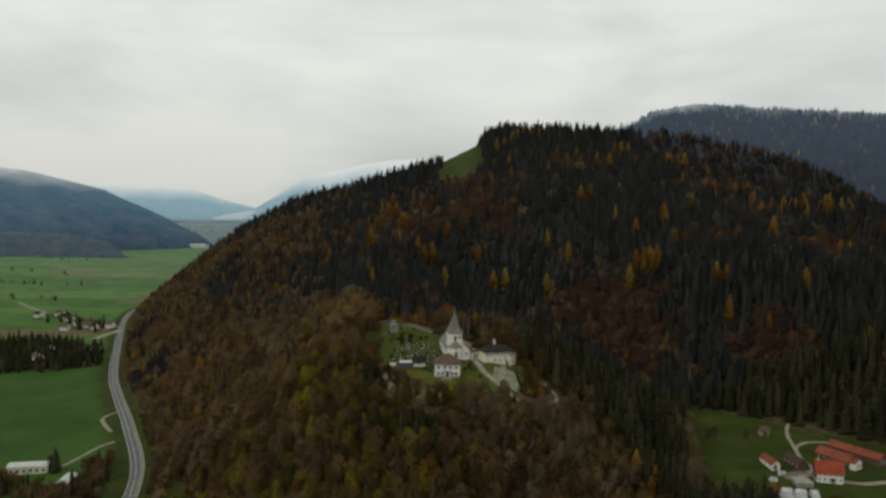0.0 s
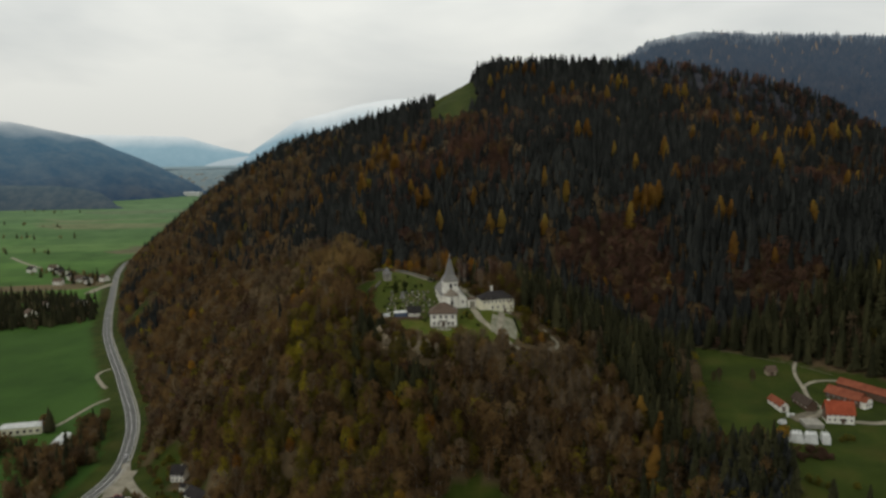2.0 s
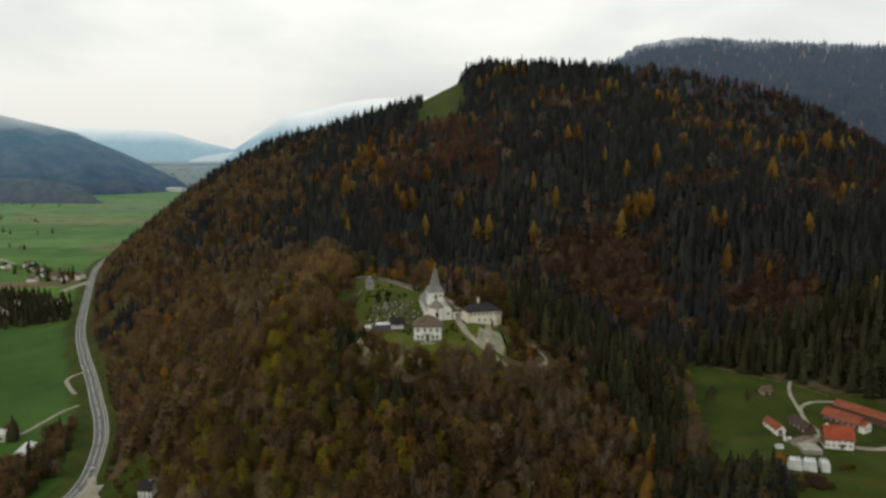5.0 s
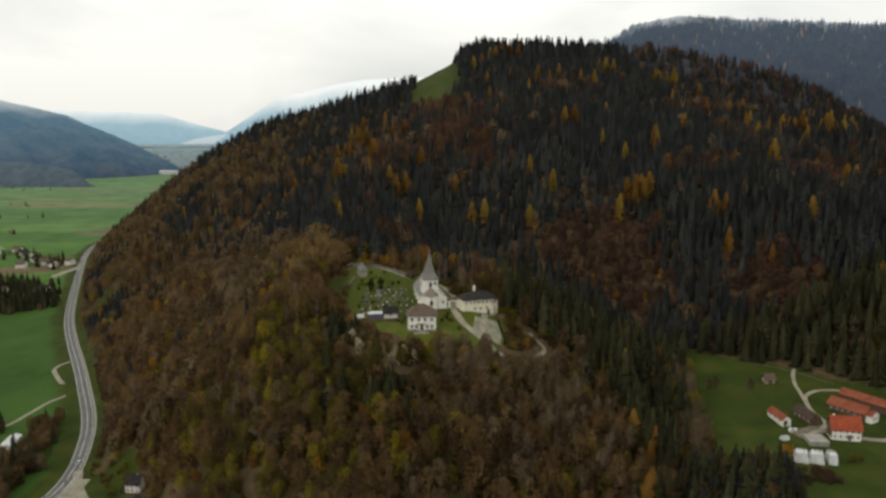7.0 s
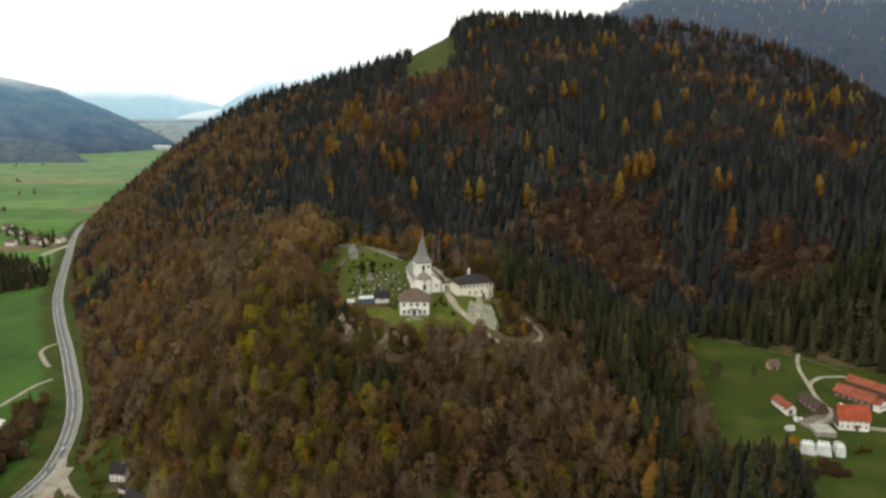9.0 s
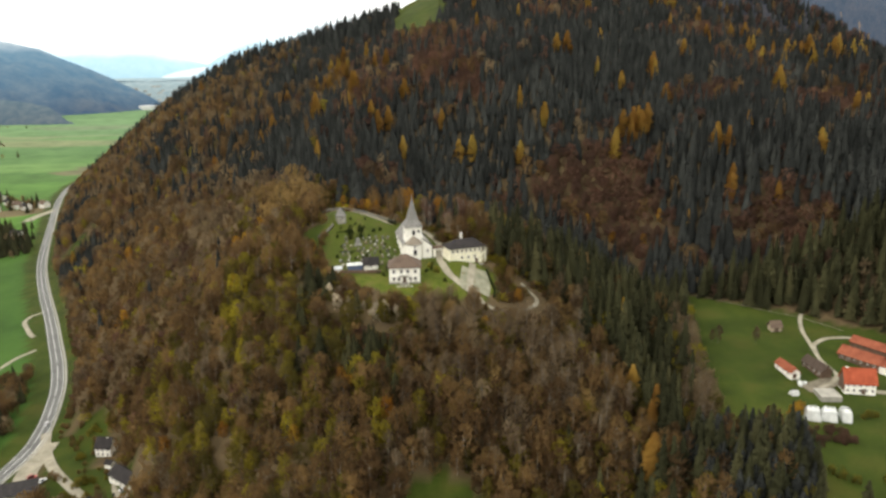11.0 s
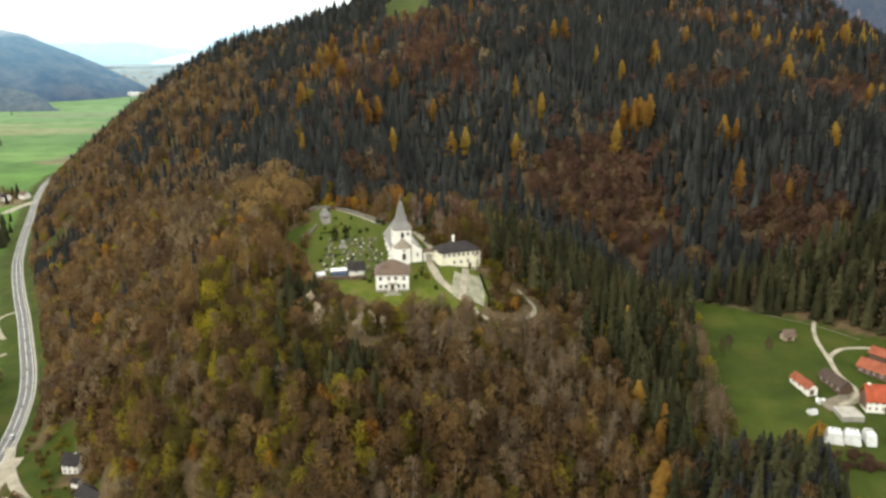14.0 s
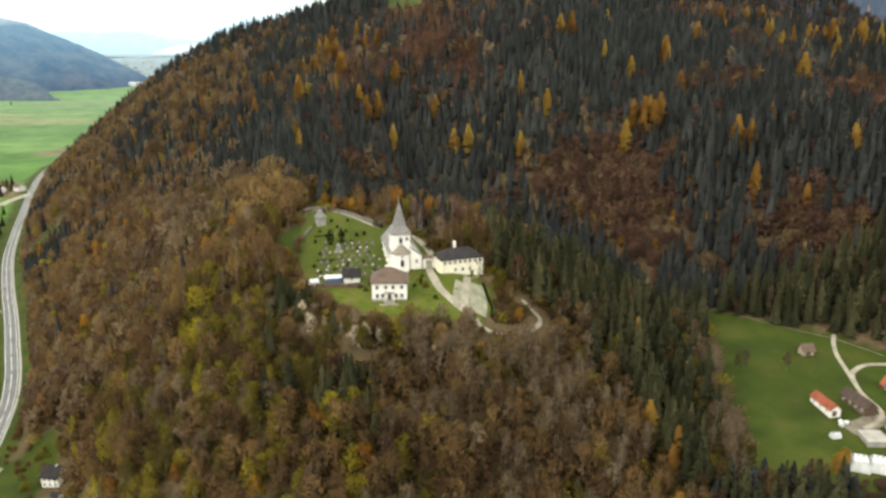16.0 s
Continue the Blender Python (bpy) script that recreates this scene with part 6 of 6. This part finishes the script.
house("roadside_shed", "small white shed with a dark roof", "shed", -133, 11, -20, 3.4, 3.0, 2.4, 1.2, M_PLASTER, M_DARKROOF, over=0.3)
house("roadside_building", "flat-roofed grey roadside building", "building", -163, -11, 20, 16, 11, 4.5, 0.4, M_CONCRETE, M_DARKROOF, "hip", 0.5, z=-86)
house("works_shed", "long pale green industrial shed", "shed", -268, 107.5, 13, 24, 10, 5.0, 1.2, M_CREAM, M_TARP, over=0.3, rows=(("-y", 6, 2.4, 1.6, 1.6, 19),))
house("works_shed", "low white-roofed shed near the lane", "shed", -234, 88, 96, 17, 6.2, 2.6, 0.7, M_PLASTER, M_TARP, over=0.2)

# ---- the village by the bend of the road ----
vr = np.random.RandomState(9)
for x, y, L, col in ((-533, 712, 14, 0), (-509, 687, 12, 1), (-529, 668, 12, 1), (-490, 671, 12, 0), (-467, 671, 13, 1), (-560, 745, 12, 0), (-604, 802, 13, 1), (-629, 785, 12, 0), (-458, 500, 11, 1), (-416, 499, 11, 0), (-452, 455, 11, 1), (-580, 770, 12, 0)):
    house("village_house", ("white village house with a dark roof", "white village house with a brown roof")[col], "house", x, y, vr.uniform(-50, 50), L, 9, 5.4, 3.6, M_PLASTER, (M_DARKROOF, M_BROWNROOF)[col],
          rows=(("-y", 3, 1.6, 1.0, 1.3, 8), ("-y", 3, 4.2, 1.0, 1.3, 8)), group="village houses")
tagged(ribbon("village_street", ((-441, 640), (-446, 622), (-450, 604), (-449, 586)), 14, 0.25, M_GRAVEL, step=4.0), "pale open yard at the village turning", "road", kind="structure")
tagged(ribbon("field_track", ((-640, 830), (-690, 880), (-760, 960)), 6, 0.2, M_GRAVEL, step=5.0), "pale field track across the valley", "track", kind="structure")


def valley_trees():
    r = np.random.RandomState(21)
    rows = []
    for x0, y0, x1, y1, w, n in ((-398, 485, -560, 500, 34, 300), (-430, 520, -540, 560, 30, 120), (-372, 432, -470, 408, 26, 190), (-440, 640, -600, 770, 30, 60), (-232, 170, -262, 214, 8, 14), (-212, 112, -224, 128, 7, 22), (-262, 112, -252, 110, 6, 14), (-240, 70, -205, 40, 22, 150), (-198, 20, -226, 112, 12, 130), (-200, 10, -196, -60, 12, 60), (-260, 70, -300, 80, 16, 40),
                                 (-240, 235, -300, 345, 5, 18), (-225, 60, -205, -60, 25, 60), (-800, 1250, -1100, 1300, 30, 16), (-700, 1000, -900, 1050, 16, 10), (-900, 1500, -1250, 1650, 60, 8), (-1100, 2000, -1400, 2100, 90, 8)):
        t = r.uniform(size=n)
        rows.append(np.column_stack([x0 + t * (x1 - x0) + r.normal(size=n) * w * 0.4, y0 + t * (y1 - y0) + r.normal(size=n) * w * 0.4]))
    P = np.concatenate(rows)
    P = P[road_side(P[:, 0], P[:, 1]) < -13]
    for cx, cy, rad in ((-235, 88, 15), (-231, 76, 12), (-270, 104, 15), (-448, 612, 24), (-170, 25, 30), (-458, 500, 11), (-416, 499, 11), (-452, 455, 11)):
        P = P[np.hypot(P[:, 0] - cx, P[:, 1] - cy) > rad]
    z = terrain(P[:, 0], P[:, 1])
    k = r.uniform(size=len(P))
    k = np.where((P[:, 1] > 380) & (P[:, 1] < 600) & (k > 0.3) & (k < 0.85), 0.2, k)
    k = np.where((P[:, 1] < 130) & (k < 0.22), k + 0.35, k)
    for lo, hi, tem, mat, name, label, h in ((0, 0.3, SPRUCE_FAR, M_SPRUCE, "spruce_row", "dark spruces in the valley", 14), (0.3, 0.75, BROAD_FAR, M_BEECH, "valley_trees", "brown leafless trees in the valley", 10), (0.75, 1, BROAD_FAR, M_TWIG, "valley_thicket", "grey thicket beside the fields", 9)):
        s = (k >= lo) & (k < hi)
        planted(name, tem, np.column_stack([P[s], z[s] - 0.2, r.uniform(0.7, 1.25, s.sum()) * h, r.uniform(0.9, 1.3, s.sum()), r.uniform(0, 6.28, s.sum())]), (mat, M_BARK), label, "trees")


valley_trees()


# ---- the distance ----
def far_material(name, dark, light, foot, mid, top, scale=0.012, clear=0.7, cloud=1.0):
    """A far wooded slope; its haze and cloud are painted as emission, paler upward."""
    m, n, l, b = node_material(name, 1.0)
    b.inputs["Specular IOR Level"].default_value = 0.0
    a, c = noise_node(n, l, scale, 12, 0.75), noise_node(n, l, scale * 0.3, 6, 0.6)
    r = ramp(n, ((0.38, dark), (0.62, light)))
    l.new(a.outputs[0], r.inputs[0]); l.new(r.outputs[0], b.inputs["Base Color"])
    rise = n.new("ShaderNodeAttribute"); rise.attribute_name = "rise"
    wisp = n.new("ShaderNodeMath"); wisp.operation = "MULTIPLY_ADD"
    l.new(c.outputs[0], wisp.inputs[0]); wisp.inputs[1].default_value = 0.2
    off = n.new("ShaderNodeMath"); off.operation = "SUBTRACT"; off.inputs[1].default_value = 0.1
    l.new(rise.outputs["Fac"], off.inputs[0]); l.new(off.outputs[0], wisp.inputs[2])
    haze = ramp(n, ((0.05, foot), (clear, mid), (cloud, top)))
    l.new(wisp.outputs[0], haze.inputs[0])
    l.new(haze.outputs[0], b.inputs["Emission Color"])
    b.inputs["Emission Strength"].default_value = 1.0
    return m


def far_ridge(name, line, run, base, material, label, rough=18.0, taper=False):
    """A mountain: a crest line (x, y, z) from which wooded flanks fall to the base on both sides."""
    q = np.array(line, float)
    t = np.linspace(0, len(q) - 1, 150)
    c = np.column_stack([np.interp(t, np.arange(len(q)), q[:, k]) for k in range(3)])
    out, rise = [], []
    fs = np.concatenate([np.linspace(-1, 0, 40), np.linspace(0, 1, 8)[1:]])
    for f in fs:
        y = c[:, 1] + f * run * (np.clip((c[:, 2] - base) / 330, 0.08, 1) ** 1.2 if taper else 1)
        drop = 1 - abs(f) ** 1.15
        z = base + (c[:, 2] - base) * drop
        x = c[:, 0] * (1 + 0.06 * f)
        bump = np.array([noise.fractal(Vector((a / 150, b / 210, 0.3)), 0.75, 2.1, 6) for a, b in zip(x, y)])
        z = z + bump * rough * (0.2 + 0.8 * min(1, 4 * abs(f))) * (drop > 0.02)
        out.append(np.column_stack([x, y, z]))
        rise.append(drop * ((c[:, 2] - base) / (c[:, 2].max() - base)).clip(0, 1) ** 0.5)
    n = len(c)
    V = np.concatenate(out)
    F = [(a * n + k, a * n + k + 1, (a + 1) * n + k + 1, (a + 1) * n + k) for a in range(len(fs) - 1) for k in range(n - 1)]
    me = raw_mesh(name, V, F, [material], smooth=True)
    me.attributes.new("rise", "FLOAT", "POINT").data.foreach_set("value", np.concatenate(rise).astype(np.float32))
    tagged(new(name, me), label, "mountain", kind="structure")
    return V.reshape(len(fs), n, 3), np.array(rise)


def far_trees(name, grid, rise, count, tall, x0, x1, material, label, seed, low=0.15):
    """Small pointed crowns scattered over the near flank of a far mountain."""
    r = np.random.RandomState(seed)
    a, b = r.uniform(0, 37.9, count), r.uniform(0, grid.shape[1] - 1.01, count)
    i, j = a.astype(int), b.astype(int)
    u, w = (a - i)[:, None], (b - j)[:, None]
    P = (grid[i, j] * (1 - u) + grid[i + 1, j] * u) * (1 - w) + (grid[i, j + 1] * (1 - u) + grid[i + 1, j + 1] * u) * w
    R = rise[i, j]
    k = (P[:, 0] > x0) & (P[:, 0] < x1) & (R > low) & (R < 0.9)
    P, R = P[k], R[k]
    n, m = 5, len(P)
    h = r.uniform(0.6, 1.25, m) * tall
    g = h * r.uniform(0.2, 0.34, m)
    ang = r.uniform(0, 6.28, m)[:, None] + 6.2832 * np.arange(n) / n
    ring = P[:, None] + np.stack([g[:, None] * np.cos(ang), g[:, None] * np.sin(ang), np.zeros((m, n)) - 1.0], -1)
    V = np.concatenate([ring, (P + np.column_stack([0 * h, 0 * h, h]))[:, None]], 1).reshape(-1, 3)
    F = (np.array([(q, (q + 1) % n, n) for q in range(n)])[None] + (np.arange(m) * (n + 1))[:, None, None]).reshape(-1, 3)
    me = raw_mesh(name, V, F, [material])
    me.attributes.new("rise", "FLOAT", "POINT").data.foreach_set("value", np.repeat(R, n + 1).astype(np.float32))
    return tagged(new(name, me), label, "forest", kind="stuff")


# foot, mid and top colours are haze glow added over the woods' own colour
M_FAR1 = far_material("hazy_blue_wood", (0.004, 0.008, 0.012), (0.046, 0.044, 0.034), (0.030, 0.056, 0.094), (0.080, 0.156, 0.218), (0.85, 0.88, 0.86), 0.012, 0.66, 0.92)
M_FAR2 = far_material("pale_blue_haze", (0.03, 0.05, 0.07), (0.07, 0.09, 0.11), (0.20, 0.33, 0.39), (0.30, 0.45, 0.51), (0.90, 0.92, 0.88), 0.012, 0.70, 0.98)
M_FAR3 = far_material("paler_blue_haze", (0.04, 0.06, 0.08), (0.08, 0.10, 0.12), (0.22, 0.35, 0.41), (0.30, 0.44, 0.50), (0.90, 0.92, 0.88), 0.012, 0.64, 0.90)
M_FAR4 = far_material("dark_blue_hazed_wood", (0.005, 0.007, 0.009), (0.036, 0.029, 0.025), (0.022, 0.031, 0.047), (0.052, 0.076, 0.106), (0.50, 0.55, 0.56), 0.034, 0.86, 1.04)
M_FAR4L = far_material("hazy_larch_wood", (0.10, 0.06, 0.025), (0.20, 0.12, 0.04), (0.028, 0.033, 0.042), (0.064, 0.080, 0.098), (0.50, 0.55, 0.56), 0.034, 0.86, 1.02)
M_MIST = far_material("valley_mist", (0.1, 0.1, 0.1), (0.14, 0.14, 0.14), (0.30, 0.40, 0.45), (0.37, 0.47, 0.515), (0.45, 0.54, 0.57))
M_FAR5B = far_material("dark_hazed_valley_woods", (0.01, 0.015, 0.015), (0.05, 0.05, 0.04), (0.040, 0.062, 0.085), (0.052, 0.082, 0.108), (0.064, 0.104, 0.13), 0.03)
M_FAR5 = far_material("blue_hazed_valley_woods", (0.02, 0.03, 0.03), (0.12, 0.12, 0.10), (0.09, 0.13, 0.15), (0.135, 0.195, 0.22), (0.20, 0.28, 0.31), 0.03)
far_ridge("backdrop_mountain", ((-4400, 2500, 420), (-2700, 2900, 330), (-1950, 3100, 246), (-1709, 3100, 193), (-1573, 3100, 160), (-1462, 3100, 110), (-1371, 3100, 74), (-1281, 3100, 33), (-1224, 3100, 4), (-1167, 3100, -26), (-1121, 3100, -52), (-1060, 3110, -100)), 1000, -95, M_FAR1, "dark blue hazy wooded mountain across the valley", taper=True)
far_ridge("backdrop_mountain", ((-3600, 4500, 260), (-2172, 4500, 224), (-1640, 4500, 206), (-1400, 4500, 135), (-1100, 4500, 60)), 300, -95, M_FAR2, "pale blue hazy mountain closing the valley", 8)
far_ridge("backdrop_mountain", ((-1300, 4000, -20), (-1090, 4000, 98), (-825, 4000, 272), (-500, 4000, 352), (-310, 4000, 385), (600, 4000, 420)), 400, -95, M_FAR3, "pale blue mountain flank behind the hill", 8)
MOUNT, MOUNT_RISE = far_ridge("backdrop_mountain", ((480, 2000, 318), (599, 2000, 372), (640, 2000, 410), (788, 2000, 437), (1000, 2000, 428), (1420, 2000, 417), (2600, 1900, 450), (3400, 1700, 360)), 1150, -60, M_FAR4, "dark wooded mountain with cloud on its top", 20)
M_FAR6 = far_material("hazed_spur_wood", (0.008, 0.008, 0.008), (0.046, 0.036, 0.027), (0.012, 0.014, 0.02), (0.014, 0.017, 0.024), (0.022, 0.027, 0.036), 0.05)
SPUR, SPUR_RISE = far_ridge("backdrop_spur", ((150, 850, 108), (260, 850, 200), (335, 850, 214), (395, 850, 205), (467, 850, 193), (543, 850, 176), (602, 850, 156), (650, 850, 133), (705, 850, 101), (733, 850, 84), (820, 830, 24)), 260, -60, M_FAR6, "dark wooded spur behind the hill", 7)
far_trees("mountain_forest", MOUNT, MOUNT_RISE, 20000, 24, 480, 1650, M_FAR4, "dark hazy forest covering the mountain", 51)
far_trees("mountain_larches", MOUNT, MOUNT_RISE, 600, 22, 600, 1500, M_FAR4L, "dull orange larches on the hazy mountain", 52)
sr = np.random.RandomState(53)
si, sj = sr.randint(8, 40, 3000), sr.randint(0, 150, 3000)
SPOTS = SPUR[si, sj] + np.column_stack([sr.uniform(-2.5, 2.5, 3000), sr.uniform(-3, 3, 3000), np.full(3000, -1.0)])
SPOTS = np.column_stack([SPOTS, sr.uniform(13, 20, 3000), sr.uniform(0.9, 1.3, 3000), sr.uniform(0, 6.28, 3000)])
planted("spur_forest", SPRUCE_FAR, SPOTS[:2100], (M_SPRUCE_HAZED, M_BARK), "dark spruces covering the spur behind the hill", "forest")
planted("spur_beech_wood", BROAD_FAR, SPOTS[2100:2800], (M_RUST, M_BARK), "brown beeches on the spur behind the hill", "forest")
planted("spur_larch_wood", LARCH[:2], SPOTS[2800:2960], (M_TAN, M_BARK), "dull gold larches on the spur behind the hill", "forest")
# a solid glowing mound in place of mist
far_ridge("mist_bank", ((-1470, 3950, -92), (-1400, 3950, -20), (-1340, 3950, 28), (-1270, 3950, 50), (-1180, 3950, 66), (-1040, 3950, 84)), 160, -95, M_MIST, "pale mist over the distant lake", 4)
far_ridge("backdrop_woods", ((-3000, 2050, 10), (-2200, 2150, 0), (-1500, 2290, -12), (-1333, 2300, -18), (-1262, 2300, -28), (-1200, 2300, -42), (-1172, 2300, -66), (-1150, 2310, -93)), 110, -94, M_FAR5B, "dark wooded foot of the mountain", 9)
# a raised slope stands in for the far valley floor, its haze emitted
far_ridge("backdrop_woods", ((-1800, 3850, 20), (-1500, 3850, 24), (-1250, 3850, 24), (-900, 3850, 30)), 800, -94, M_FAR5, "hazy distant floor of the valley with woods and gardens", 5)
far_ridge("backdrop_woods", ((-1800, 3700, 6), (-1500, 3700, 14), (-1330, 3700, 8), (-1200, 3700, 13), (-900, 3700, 12)), 60, -60, M_FAR5B, "dark strip of woods blued by haze beyond the distant town", 9)
house("factory", "long white factory hall far down the valley", "building", -1092, 2960, -14, 80, 30, 16, 2, M_TARP, M_TARP, over=0.2)
for k in range(34):
    x, y = vr.uniform(-1430, -1080), vr.uniform(3120, 3560)
    zz = -94 + 116 * (1 - ((3850 - y) / 800) ** 1.15) - 3
    # pale grey walls and roofs stand in for the haze over the town
    house("far_house", "tiny haze-paled house in the distant town", "house", x, y, vr.uniform(0, 90), vr.uniform(12, 22), 11, 6, 4, M_STONE, M_CONCRETE, group="distant town", z=zz)
